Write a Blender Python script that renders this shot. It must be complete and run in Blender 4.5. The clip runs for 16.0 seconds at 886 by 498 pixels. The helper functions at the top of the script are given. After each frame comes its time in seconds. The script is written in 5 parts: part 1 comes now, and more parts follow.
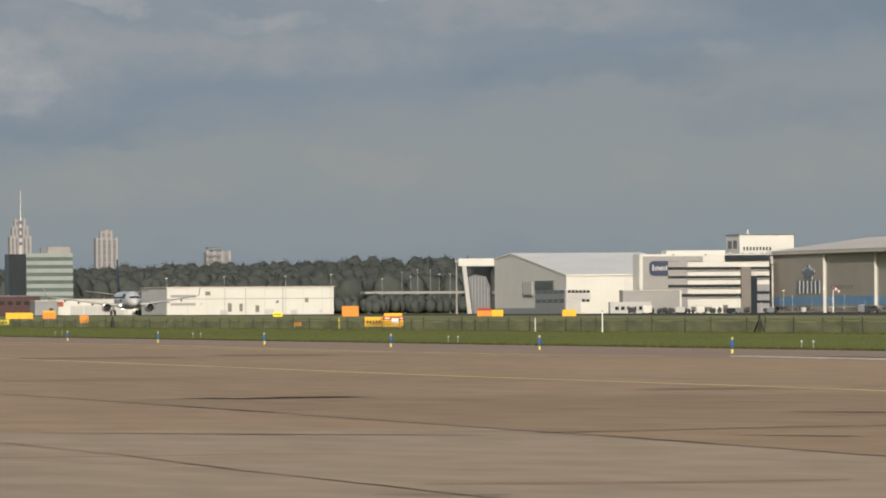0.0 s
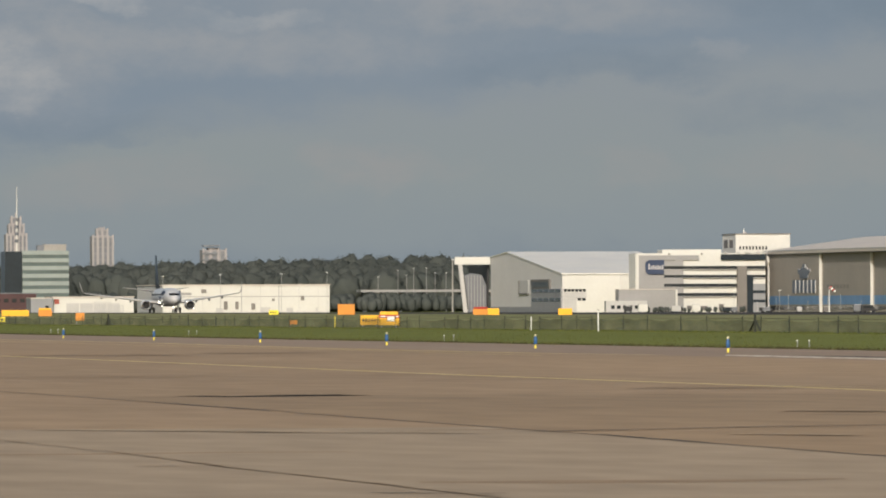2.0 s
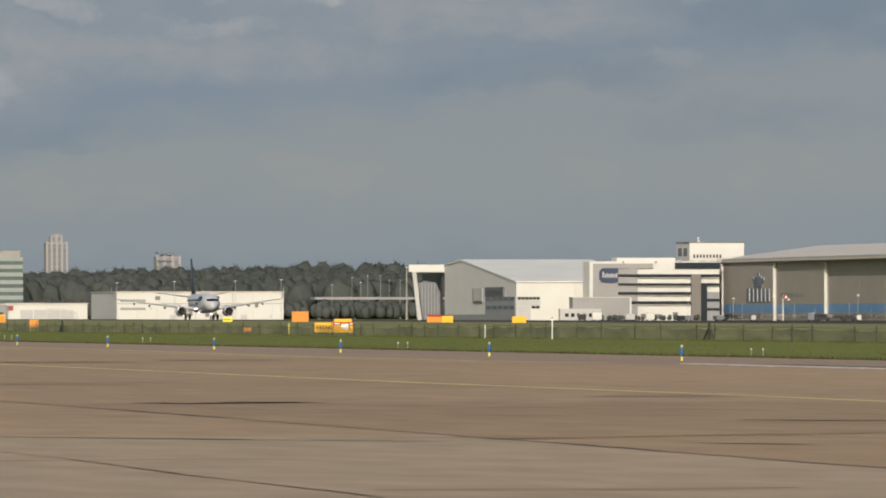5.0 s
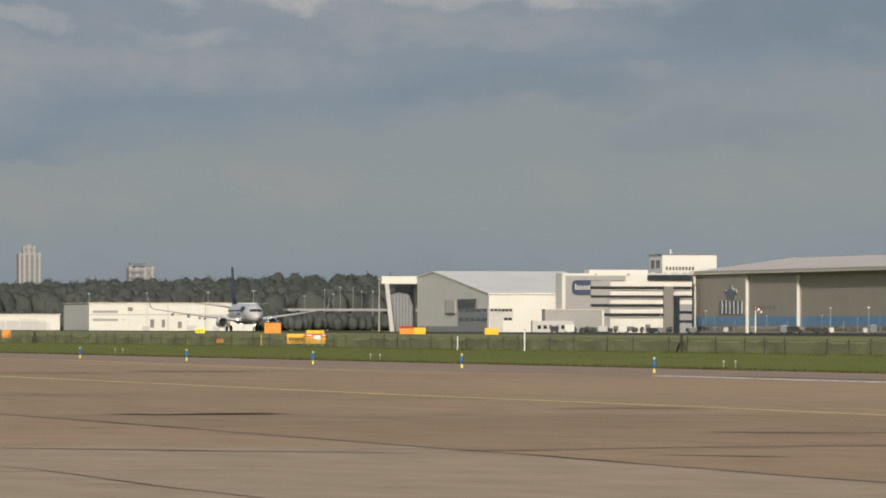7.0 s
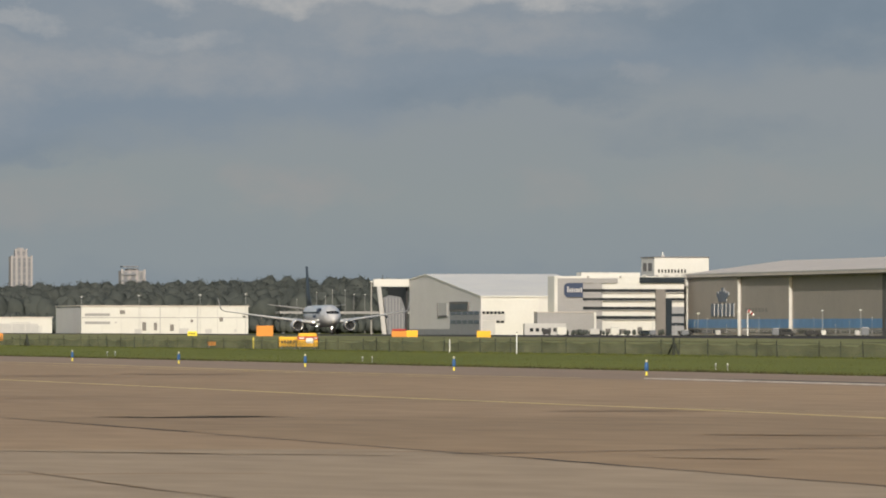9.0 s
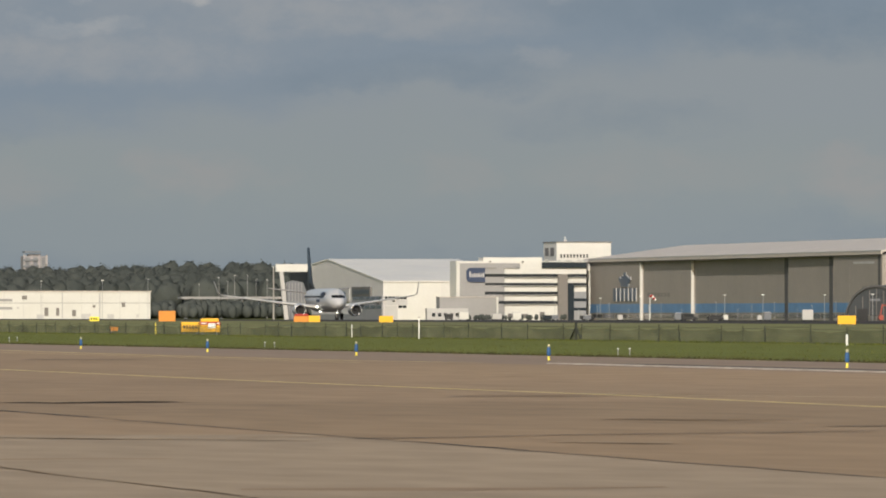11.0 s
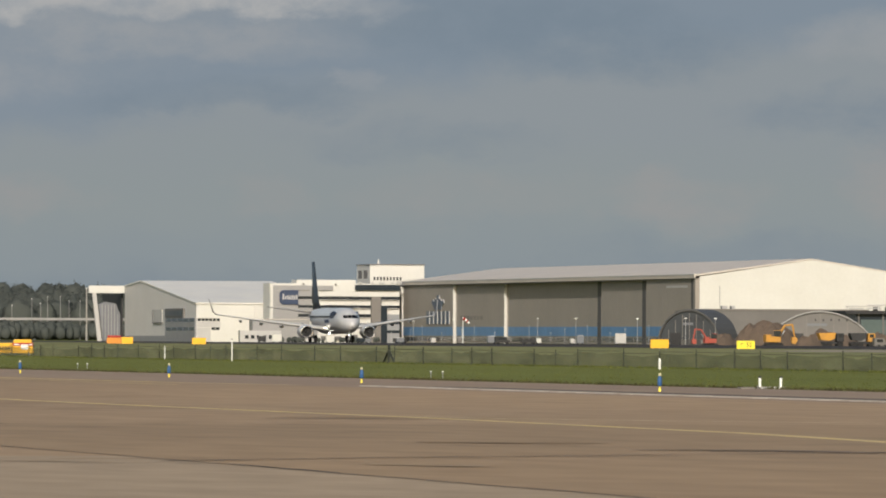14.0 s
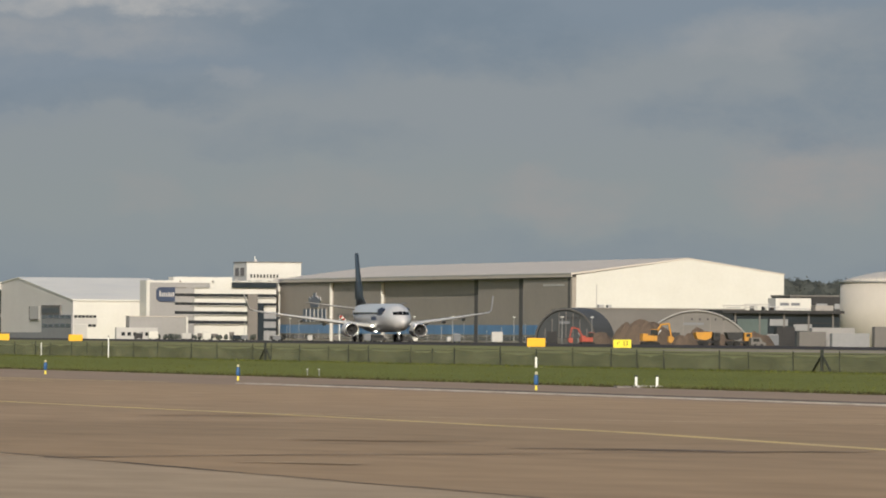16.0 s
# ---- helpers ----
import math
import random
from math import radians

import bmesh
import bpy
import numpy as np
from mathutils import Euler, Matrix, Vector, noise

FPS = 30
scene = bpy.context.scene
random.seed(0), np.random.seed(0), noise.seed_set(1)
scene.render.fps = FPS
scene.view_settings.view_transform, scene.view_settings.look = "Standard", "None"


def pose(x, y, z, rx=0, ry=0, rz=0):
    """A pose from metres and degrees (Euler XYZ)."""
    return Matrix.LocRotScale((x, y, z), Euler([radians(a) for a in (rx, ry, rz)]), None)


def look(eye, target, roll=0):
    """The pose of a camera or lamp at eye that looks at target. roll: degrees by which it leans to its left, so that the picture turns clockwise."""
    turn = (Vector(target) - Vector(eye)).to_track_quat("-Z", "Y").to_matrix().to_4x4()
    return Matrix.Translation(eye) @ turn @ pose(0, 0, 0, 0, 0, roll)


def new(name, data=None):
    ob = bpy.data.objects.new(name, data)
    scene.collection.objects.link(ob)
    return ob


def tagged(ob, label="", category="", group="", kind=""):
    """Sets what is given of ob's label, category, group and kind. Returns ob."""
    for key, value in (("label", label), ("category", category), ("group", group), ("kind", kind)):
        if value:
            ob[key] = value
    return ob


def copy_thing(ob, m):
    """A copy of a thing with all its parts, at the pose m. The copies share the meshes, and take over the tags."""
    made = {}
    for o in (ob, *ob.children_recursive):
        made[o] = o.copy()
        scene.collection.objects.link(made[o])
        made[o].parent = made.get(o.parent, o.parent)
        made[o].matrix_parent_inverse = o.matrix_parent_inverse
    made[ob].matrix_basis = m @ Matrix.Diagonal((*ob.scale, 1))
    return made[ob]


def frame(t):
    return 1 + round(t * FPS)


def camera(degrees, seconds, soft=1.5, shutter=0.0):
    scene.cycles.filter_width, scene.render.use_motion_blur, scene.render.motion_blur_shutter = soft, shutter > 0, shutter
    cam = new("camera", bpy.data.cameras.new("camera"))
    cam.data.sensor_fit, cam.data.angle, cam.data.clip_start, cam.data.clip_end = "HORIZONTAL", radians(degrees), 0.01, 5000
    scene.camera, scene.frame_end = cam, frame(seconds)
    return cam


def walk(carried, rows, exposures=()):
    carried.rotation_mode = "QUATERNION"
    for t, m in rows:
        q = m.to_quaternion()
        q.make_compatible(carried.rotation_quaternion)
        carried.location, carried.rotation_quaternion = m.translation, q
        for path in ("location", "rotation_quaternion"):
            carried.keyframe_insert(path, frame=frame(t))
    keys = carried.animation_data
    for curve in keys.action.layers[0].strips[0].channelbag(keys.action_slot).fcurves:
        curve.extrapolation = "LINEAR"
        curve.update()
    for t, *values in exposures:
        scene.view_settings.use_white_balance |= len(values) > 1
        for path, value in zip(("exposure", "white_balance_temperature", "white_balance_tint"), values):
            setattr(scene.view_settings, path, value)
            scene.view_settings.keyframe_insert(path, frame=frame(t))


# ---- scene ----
# The viewer stands on the apron; +y runs along the runway, +x across it.
EYE = Vector((0.0, 0.0, 1.7))
cam = camera(5.3765, 16.0, soft=1.9)


def sight(bearing, rise, roll):
    """The pose that looks along a bearing (degrees to the right of +y) and a rise (degrees)."""
    b, r = radians(bearing), radians(rise)
    way = Vector((math.sin(b) * math.cos(r), math.cos(b) * math.cos(r), math.sin(r)))
    return look(EYE, EYE + way * 100, roll)


# seconds, bearing, rise, roll
PAN = [
    (0, 9.2451, 0.3674, -0.353),
    (0.5, 9.2446, 0.3469, -0.431),
    (1, 9.2035, 0.3092, -0.374),
    (1.5, 9.1917, 0.3171, -0.301),
    (2, 9.2689, 0.3579, -0.200),
    (2.5, 9.3415, 0.3857, -0.153),
    (3, 9.4533, 0.3951, -0.160),
    (3.5, 9.4804, 0.3908, -0.202),
    (4, 9.5285, 0.3967, -0.106),
    (6.5, 9.5821, 0.4216, -0.002),
    (7, 9.7135, 0.4745, 0.075),
    (7.5, 9.7025, 0.4743, 0.061),
    (8, 9.6905, 0.4796, 0.058),
    (10.5, 10.1625, 0.4901, -0.022),
    (11, 10.3554, 0.4004, -0.017),
    (11.5, 10.5017, 0.3885, 0.075),
    (12, 10.7380, 0.5278, 0.042),
    (12.5, 10.8883, 0.5499, 0.166),
    (13, 11.0731, 0.5506, 0.187),
    (13.5, 11.2861, 0.5380, 0.229),
    (14, 11.4884, 0.5394, 0.235),
    (14.5, 11.7231, 0.5348, 0.261),
    (15, 11.9431, 0.5227, 0.337),
    (15.5, 12.0892, 0.5126, 0.360),
    (16, 12.2357, 0.5314, 0.455),
]
walk(cam, [(t, sight(b, r, k)) for t, b, r, k in PAN])

# ---- light ----
SUN_FROM = Vector((-0.26, -0.88, 0.42)).normalized()
world = bpy.data.worlds.new("sky")
scene.world = world
world.use_nodes = True
wn = world.node_tree
sky = wn.nodes.new("ShaderNodeTexSky")
sky.sky_type = "NISHITA"
sky.sun_disc = False
sky.sun_elevation = math.asin(SUN_FROM.z)
sky.sun_rotation = math.atan2(SUN_FROM.x, SUN_FROM.y)
sky.air_density, sky.dust_density, sky.ozone_density = 1.2, 2.5, 1.0
wn.nodes["Background"].inputs["Strength"].default_value = 0.10
wn.links.new(sky.outputs[0], wn.nodes["Background"].inputs["Color"])
sun = new("sun", bpy.data.lights.new("sun", "SUN"))
sun.data.energy, sun.data.angle, sun.data.color = 3.8, radians(0.55), (1.0, 0.925, 0.825)
sun.matrix_world = look(SUN_FROM * 100, (0, 0, 0))
scene.view_settings.exposure = 0.0


# ---- materials ----
def mat(name, base, rough=0.6, metal=0.0, alt=None, big=0.2, fine=6.0, bump=0.0, spread=0.12, spec=0.4, stretch=(1, 1, 1), glow=None):
    """A surface with variation at two scales: big and fine are in cycles a metre."""
    m = bpy.data.materials.new(name)
    m.use_nodes = True
    n, l = m.node_tree.nodes, m.node_tree.links
    b = n["Principled BSDF"]
    b.inputs["Roughness"].default_value, b.inputs["Metallic"].default_value = rough, metal
    b.inputs["Specular IOR Level"].default_value = spec
    if glow:
        b.inputs["Emission Color"].default_value, b.inputs["Emission Strength"].default_value = (*base, 1), glow
    alt = alt or tuple(c * (1 - 2.2 * spread) for c in base)
    tc, mp = n.new("ShaderNodeTexCoord"), n.new("ShaderNodeMapping")
    mp.inputs["Scale"].default_value = stretch
    l.new(tc.outputs["Object"], mp.inputs["Vector"])
    a, f = n.new("ShaderNodeTexNoise"), n.new("ShaderNodeTexNoise")
    for tex, scale, detail in ((a, big, 5.0), (f, fine, 4.0)):
        tex.inputs["Scale"].default_value, tex.inputs["Detail"].default_value = scale, detail
        l.new(mp.outputs[0], tex.inputs["Vector"])
    ramp, mix, mix2 = n.new("ShaderNodeValToRGB"), n.new("ShaderNodeMix"), n.new("ShaderNodeMix")
    ramp.color_ramp.elements[0].position, ramp.color_ramp.elements[1].position = 0.32, 0.68
    l.new(a.outputs["Fac"], ramp.inputs[0])
    mix.data_type = mix2.data_type = "RGBA"
    mix.inputs["A"].default_value, mix.inputs["B"].default_value = (*base, 1), (*alt, 1)
    l.new(ramp.outputs[0], mix.inputs["Factor"])
    mix2.blend_type = "MULTIPLY"
    mix2.inputs["Factor"].default_value = min(1.0, spread * 5)
    gr = n.new("ShaderNodeValToRGB")
    gr.color_ramp.elements[0].position, gr.color_ramp.elements[1].position = 0.3, 0.7
    gr.color_ramp.elements[0].color = (0.72, 0.72, 0.72, 1)
    l.new(f.outputs["Fac"], gr.inputs[0])
    l.new(mix.outputs["Result"], mix2.inputs["A"])
    l.new(gr.outputs[0], mix2.inputs["B"])
    l.new(mix2.outputs["Result"], b.inputs["Base Color"])
    if bump:
        bp = n.new("ShaderNodeBump")
        bp.inputs["Strength"].default_value, bp.inputs["Distance"].default_value = bump, 0.05
        l.new(f.outputs["Fac"], bp.inputs["Height"])
        l.new(bp.outputs[0], b.inputs["Normal"])
    return m


M = {
    "apron": mat("apron_concrete", (0.412, 0.290, 0.180), 0.85, alt=(0.346, 0.248, 0.160), big=0.045, fine=0.75, bump=0.3, spread=0.15, spec=0.08, stretch=(1, 0.3, 1)),
    # the apron concrete again, about a tenth darker
    "apron_darker": mat("darker_brown_concrete", (0.372, 0.261, 0.160), 0.85, alt=(0.311, 0.224, 0.143), big=0.045, fine=0.75, bump=0.3, spread=0.15, spec=0.08, stretch=(1, 0.3, 1)),
    "apron_grey": mat("grey_concrete", (0.412, 0.315, 0.214), 0.85, alt=(0.360, 0.279, 0.195), big=0.05, fine=0.9, bump=0.3, spread=0.15, spec=0.08, stretch=(1, 0.3, 1)),
    "asphalt": mat("worn_asphalt", (0.345, 0.260, 0.192), 0.9, alt=(0.305, 0.230, 0.172), big=0.08, fine=1.2, bump=0.4, spread=0.12, spec=0.08, stretch=(1, 0.2, 1)),
    "runway": mat("runway_asphalt", (0.060, 0.053, 0.050), 0.9, big=0.03, fine=1.0, bump=0.3, spread=0.1, spec=0.1),
    "tar": mat("joint_tar", (0.045, 0.035, 0.028), 0.8, big=0.4, fine=4.0, spread=0.15),
    "paint_white": mat("worn_white_paint", (0.72, 0.66, 0.56), 0.7, alt=(0.45, 0.37, 0.29), big=0.5, fine=3.0, spread=0.1),
    "paint_yellow": mat("worn_yellow_paint", (0.68, 0.51, 0.20), 0.7, alt=(0.52, 0.38, 0.18), big=0.25, fine=2.0, spread=0.1),
    "grass": mat("grass", (0.175, 0.189, 0.052), 0.9, alt=(0.142, 0.158, 0.042), big=0.05, fine=0.6, bump=0.8, spread=0.15, spec=0.05, stretch=(1, 0.3, 1)),
    "dry_grass": mat("dry_grass", (0.247, 0.236, 0.116), 0.9, alt=(0.198, 0.203, 0.085), big=0.03, fine=0.4, bump=0.6, spread=0.14, spec=0.05, stretch=(1, 0.3, 1)),
    "gravel": mat("pale_gravel", (0.34, 0.30, 0.24), 0.95, big=0.1, fine=2.0, spread=0.12, spec=0.05),
    "white_wall": mat("white_steel_cladding", (0.585, 0.578, 0.54), 0.55, alt=(0.55, 0.54, 0.50), big=0.12, fine=1.2, spread=0.03),
    "grey_wall": mat("grey_steel_cladding", (0.599, 0.583, 0.567), 0.55, alt=(0.567, 0.551, 0.535), big=0.1, fine=1.0, spread=0.05, spec=0.15),
    "door_grey": mat("taupe_door_cladding", (0.307, 0.278, 0.246), 0.6, alt=(0.284, 0.260, 0.230), big=0.08, fine=0.8, spread=0.05, spec=0.12),
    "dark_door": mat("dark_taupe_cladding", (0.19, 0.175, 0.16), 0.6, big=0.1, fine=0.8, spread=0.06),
    "roof": mat("pale_roof_sheet", (0.572, 0.519, 0.461), 0.6, alt=(0.530, 0.482, 0.429), big=0.06, fine=0.6, spread=0.05, spec=0.12),
    "blue_band": mat("blue_cladding", (0.11, 0.25, 0.46), 0.5, big=0.2, fine=1.5, spread=0.08),
    "logo_blue": mat("navy_sign_paint", (0.032, 0.05, 0.10), 0.5, big=0.4, fine=2.0, spread=0.06),
    "glass": mat("dark_window_glass", (0.03, 0.035, 0.04), 0.15, big=0.15, fine=0.8, spread=0.15, spec=0.6),
    "green_glass": mat("green_tinted_glass", (0.09, 0.125, 0.125), 0.3, big=0.15, fine=0.8, spread=0.1, spec=0.6),
    "pale_spandrel": mat("pale_green_spandrel", (0.27, 0.31, 0.295), 0.5, big=0.2, fine=0.8, spread=0.06),
    "dark_blue_glass": mat("blue_black_glass", (0.022, 0.032, 0.042), 0.3, big=0.1, fine=0.7, spread=0.12, spec=0.3),
    # tower stone with the grey of distance haze mixed into its colour
    "far_stone": mat("hazed_tower_stone", (0.285, 0.272, 0.275), 0.8, alt=(0.25, 0.243, 0.248), big=0.08, fine=0.6, spread=0.06),
    "far_dark": mat("tower_windows", (0.17, 0.18, 0.20), 0.5, big=0.1, fine=0.6, spread=0.08),
    # leaf green greyed and lifted: distance haze put into the colour
    "leaves": mat("hazed_foliage", (0.084, 0.092, 0.084), 0.95, alt=(0.068, 0.077, 0.071), big=0.02, fine=0.12, spread=0.06, spec=0.02),
    "orange": mat("orange_paint", (0.66, 0.26, 0.04), 0.5, big=0.5, fine=3.0, spread=0.05),
    "yellow": mat("yellow_paint", (0.85, 0.46, 0.03), 0.5, big=0.5, fine=3.0, spread=0.05),
    "sign_yellow": mat("sign_yellow_face", (0.85, 0.72, 0.06), 0.4, big=0.5, fine=3.0, spread=0.03),
    "red": mat("red_paint", (0.36, 0.03, 0.02), 0.5, big=0.5, fine=3.0, spread=0.06),
    "blue": mat("blue_plastic", (0.03, 0.105, 0.26), 0.5, big=1.0, fine=6.0, spread=0.06),
    "white_plastic": mat("white_plastic", (0.80, 0.80, 0.76), 0.45, big=1.0, fine=6.0, spread=0.03),
    "marker_yellow": mat("marker_yellow_plastic", (0.85, 0.70, 0.10), 0.45, big=1.0, fine=6.0, spread=0.05),
    "steel": mat("galvanised_steel", (0.42, 0.42, 0.42), 0.5, 0.6, big=0.5, fine=3.0, spread=0.06),
    "post_dark": mat("weathered_dark_post", (0.035, 0.04, 0.028), 0.8, big=0.7, fine=4.0, spread=0.1),
    "dirt": mat("excavated_soil", (0.125, 0.092, 0.068), 0.95, alt=(0.09, 0.068, 0.052), big=0.15, fine=1.0, bump=0.8, spread=0.12),
    "concrete": mat("precast_concrete", (0.33, 0.315, 0.29), 0.85, alt=(0.28, 0.265, 0.245), big=0.2, fine=1.5, spread=0.08),
    "tank": mat("tank_white_paint", (0.50, 0.47, 0.42), 0.55, alt=(0.45, 0.42, 0.375), big=0.1, fine=0.8, spread=0.04),
    "rubber": mat("tyre_rubber", (0.02, 0.02, 0.02), 0.8, big=1.0, fine=5.0, spread=0.1),
    "black_metal": mat("dark_painted_steel", (0.03, 0.03, 0.032), 0.6, big=0.5, fine=3.0, spread=0.1),
    "plane_grey": mat("silver_paint", (0.53, 0.53, 0.53), 0.28, 0.1, alt=(0.50, 0.50, 0.50), big=0.15, fine=1.5, spread=0.03, spec=0.5),
    "plane_wing": mat("wing_grey_paint", (0.50, 0.495, 0.48), 0.4, 0.1, big=0.3, fine=2.0, spread=0.04),
    "plane_navy": mat("navy_tail_paint", (0.028, 0.036, 0.042), 0.4, big=0.3, fine=2.0, spread=0.05),
    "chrome": mat("polished_lip", (0.75, 0.75, 0.74), 0.25, 0.9, big=0.5, fine=3.0, spread=0.02),
    "cockpit": mat("black_cockpit_glass", (0.008, 0.008, 0.009), 0.2, big=1.0, fine=4.0, spread=0.05, spec=0.15),
    "maroon": mat("dark_maroon_cladding", (0.07, 0.03, 0.032), 0.6, big=0.1, fine=0.8, spread=0.08),
    "bay_grey": mat("mid_grey_cladding", (0.29, 0.285, 0.28), 0.55, alt=(0.265, 0.26, 0.255), big=0.1, fine=1.0, spread=0.05),
    "machine_yellow": mat("dusty_yellow_paint", (0.54, 0.265, 0.035), 0.6, alt=(0.42, 0.22, 0.05), big=0.5, fine=3.0, spread=0.08),
    "machine_red": mat("dusty_red_paint", (0.38, 0.07, 0.045), 0.6, alt=(0.28, 0.07, 0.05), big=0.5, fine=3.0, spread=0.08),
    "lamp": mat("landing_light", (1.0, 0.93, 0.80), 0.3, glow=12.0),
}


def thin_leaves(m, share):
    """Lets part of the light pass through, as leaves do."""
    n, l = m.node_tree.nodes, m.node_tree.links
    tr, mx, b = n.new("ShaderNodeBsdfTranslucent"), n.new("ShaderNodeMixShader"), n["Principled BSDF"]
    l.new(b.inputs["Base Color"].links[0].from_socket, tr.inputs["Color"])
    mx.inputs[0].default_value = share
    l.new(b.outputs[0], mx.inputs[1])
    l.new(tr.outputs[0], mx.inputs[2])
    l.new(mx.outputs[0], n["Material Output"].inputs["Surface"])


thin_leaves(M["leaves"], 0.1)


# ---- mesh helpers ----
def part(name, bm, material, parent=None, label="", smooth=False):
    """Links a bmesh as one mesh object under a thing or a part."""
    bmesh.ops.recalc_face_normals(bm, faces=bm.faces)
    me = bpy.data.meshes.new(name)
    bm.to_mesh(me)
    bm.free()
    if smooth:
        me.polygons.foreach_set("use_smooth", [True] * len(me.polygons))
    me.materials.append(M[material])
    ob = new(name, me)
    ob.parent = parent
    if label:
        ob["label"] = label
    return ob


def thing(name, label, category, place=(0, 0, 0), group="", kind="", turn=0):
    ob = new(name)
    ob.empty_display_size = 0.5
    ob.matrix_basis = pose(*place, 0, 0, turn)
    return tagged(ob, label, category, group, kind)


def box(bm, x0, x1, y0, y1, z0, z1, bevel=0.0):
    vs = [bm.verts.new((x, y, z)) for z in (z0, z1) for y in (y0, y1) for x in (x0, x1)]
    fs = [bm.faces.new([vs[i] for i in q]) for q in ((0, 2, 3, 1), (4, 5, 7, 6), (0, 1, 5, 4), (2, 6, 7, 3), (0, 4, 6, 2), (1, 3, 7, 5))]
    if bevel:
        bmesh.ops.bevel(bm, geom=list({e for f in fs for e in f.edges}), offset=bevel, segments=2, affect="EDGES", profile=0.6)
    return bm


def boxes(*rows, bevel=0.0):
    bm = bmesh.new()
    for r in rows:
        box(bm, *r, bevel=bevel)
    return bm


def loft(bm, rings, caps=True):
    """Skins a list of closed rings of equal length."""
    made = [[bm.verts.new(p) for p in ring] for ring in rings]
    n = len(made[0])
    for a, b in zip(made, made[1:]):
        for i in range(n):
            bm.faces.new((a[i], a[(i + 1) % n], b[(i + 1) % n], b[i]))
    if caps:
        bm.faces.new(made[0][::-1])
        bm.faces.new(made[-1])
    return bm


def tube(bm, a, b, r0, r1=None, n=8):
    a, b = Vector(a), Vector(b)
    q = (b - a).to_track_quat("Z", "Y").to_matrix()
    r1 = r0 if r1 is None else r1
    ring = lambda c, r: [c + q @ Vector((r * math.cos(k * math.tau / n), r * math.sin(k * math.tau / n), 0)) for k in range(n)]
    return loft(bm, [ring(a, r0), ring(b, r1)])


def prism(bm, outline, axis, lo, hi):
    """Pushes a flat outline along an axis: 'x' takes (y, z), 'y' takes (x, z), 'z' takes (x, y)."""
    put = {"x": lambda p, d: (d, p[0], p[1]), "y": lambda p, d: (p[0], d, p[1]), "z": lambda p, d: (p[0], p[1], d)}[axis]
    return loft(bm, [[put(p, lo) for p in outline], [put(p, hi) for p in outline]])



# ---- ground ----
def strip_mesh(profile, y0, y1, step=None):
    """A sheet along y with a cross profile of (x, z)."""
    bm = bmesh.new()
    n = 1 if step is None else max(1, int((y1 - y0) / step))
    rows = [[bm.verts.new((x, y0 + (y1 - y0) * k / n, z)) for x, z in profile] for k in range(n + 1)]
    for a, b in zip(rows, rows[1:]):
        for i in range(len(profile) - 1):
            bm.faces.new((a[i], a[i + 1], b[i + 1], b[i]))
    return bm


RUNWAY_X, RUNWAY_Z, FENCE_X = 270.0, 0.9, 115.0
ground = part("ground", strip_mesh([(-4000, -0.3), (-70, -0.3), (74.9, -0.25), (75.3, 0.0), (80, 0.04), (118, 0.06), (140, 0.06), (200, 0.20), (226, 0.34), (240, 0.58), (270, 0.55), (304, 0.3), (330, 0.0), (6000, 0.0)], -1500, 6000), "grass")
tagged(ground, "mown green grass between the apron and the runway", "ground", kind="structure")
bm, rows = bmesh.new(), []
for k in range(58):
    y = -500 + 100 * k
    bank = 0.19 * min(1.0, max(0.0, (y - 1150) / 500))
    rows.append([bm.verts.new((x, y, z)) for x, z in ((121, 0.08), (140, 0.10), (200, 0.28), (226, 0.40), (234, 0.54 + bank), (238, 0.63 + bank), (240.2, 0.655 + bank * 0.6))])
for a, b in zip(rows, rows[1:]):
    for i in range(6):
        bm.faces.new((a[i], a[i + 1], b[i + 1], b[i]))
verge = part("grass_verge", bm, "dry_grass")
tagged(verge, "yellowish dry grass strip beside the runway", "grass", kind="structure")
shoulder = part("gravel_shoulder", strip_mesh([(228, 0.435), (240.1, 0.665)], -500, 960), "gravel")
tagged(shoulder, "pale gravel strip along the runway edge", "ground", kind="structure")
runway = part("runway", strip_mesh([(240, 0.6), (240.1, 0.685), (270, 0.9), (303, 0.55), (303.2, 0.3)], -500, 4300), "runway")
tagged(runway, "dark asphalt runway with a crowned surface", "runway", kind="structure")

apron = thing("apron", "brown-grey concrete apron with dark tarred joints", "apron", kind="structure")
part("bed", strip_mesh([(-70, -0.05), (63.9, -0.05)], -120, 1500), "apron_grey", apron)
EDGES_X, EDGES_Y = (-69.0, -19.0, 22.3, 61.2), [33.4 + 49.6 * k for k in range(-3, 30)]
for i, (xa, xb) in enumerate(zip(EDGES_X, EDGES_X[1:])):
    for ya, yb in zip(EDGES_Y, EDGES_Y[1:]):
        part("slab", boxes((xa + 0.006, xb - 0.006, ya + 0.006, yb - 0.006, -0.2, 0.0)), "apron_darker" if i == 2 and ya < 150 else "apron" if i == 2 or ya > 130 else "apron_grey", apron)
taxiway = part("taxiway_shoulder", boxes((61.25, 75.0, -120, 1450, -0.2, -0.004)), "asphalt")
tagged(taxiway, "grey worn asphalt shoulder along the grass", "road", kind="structure")

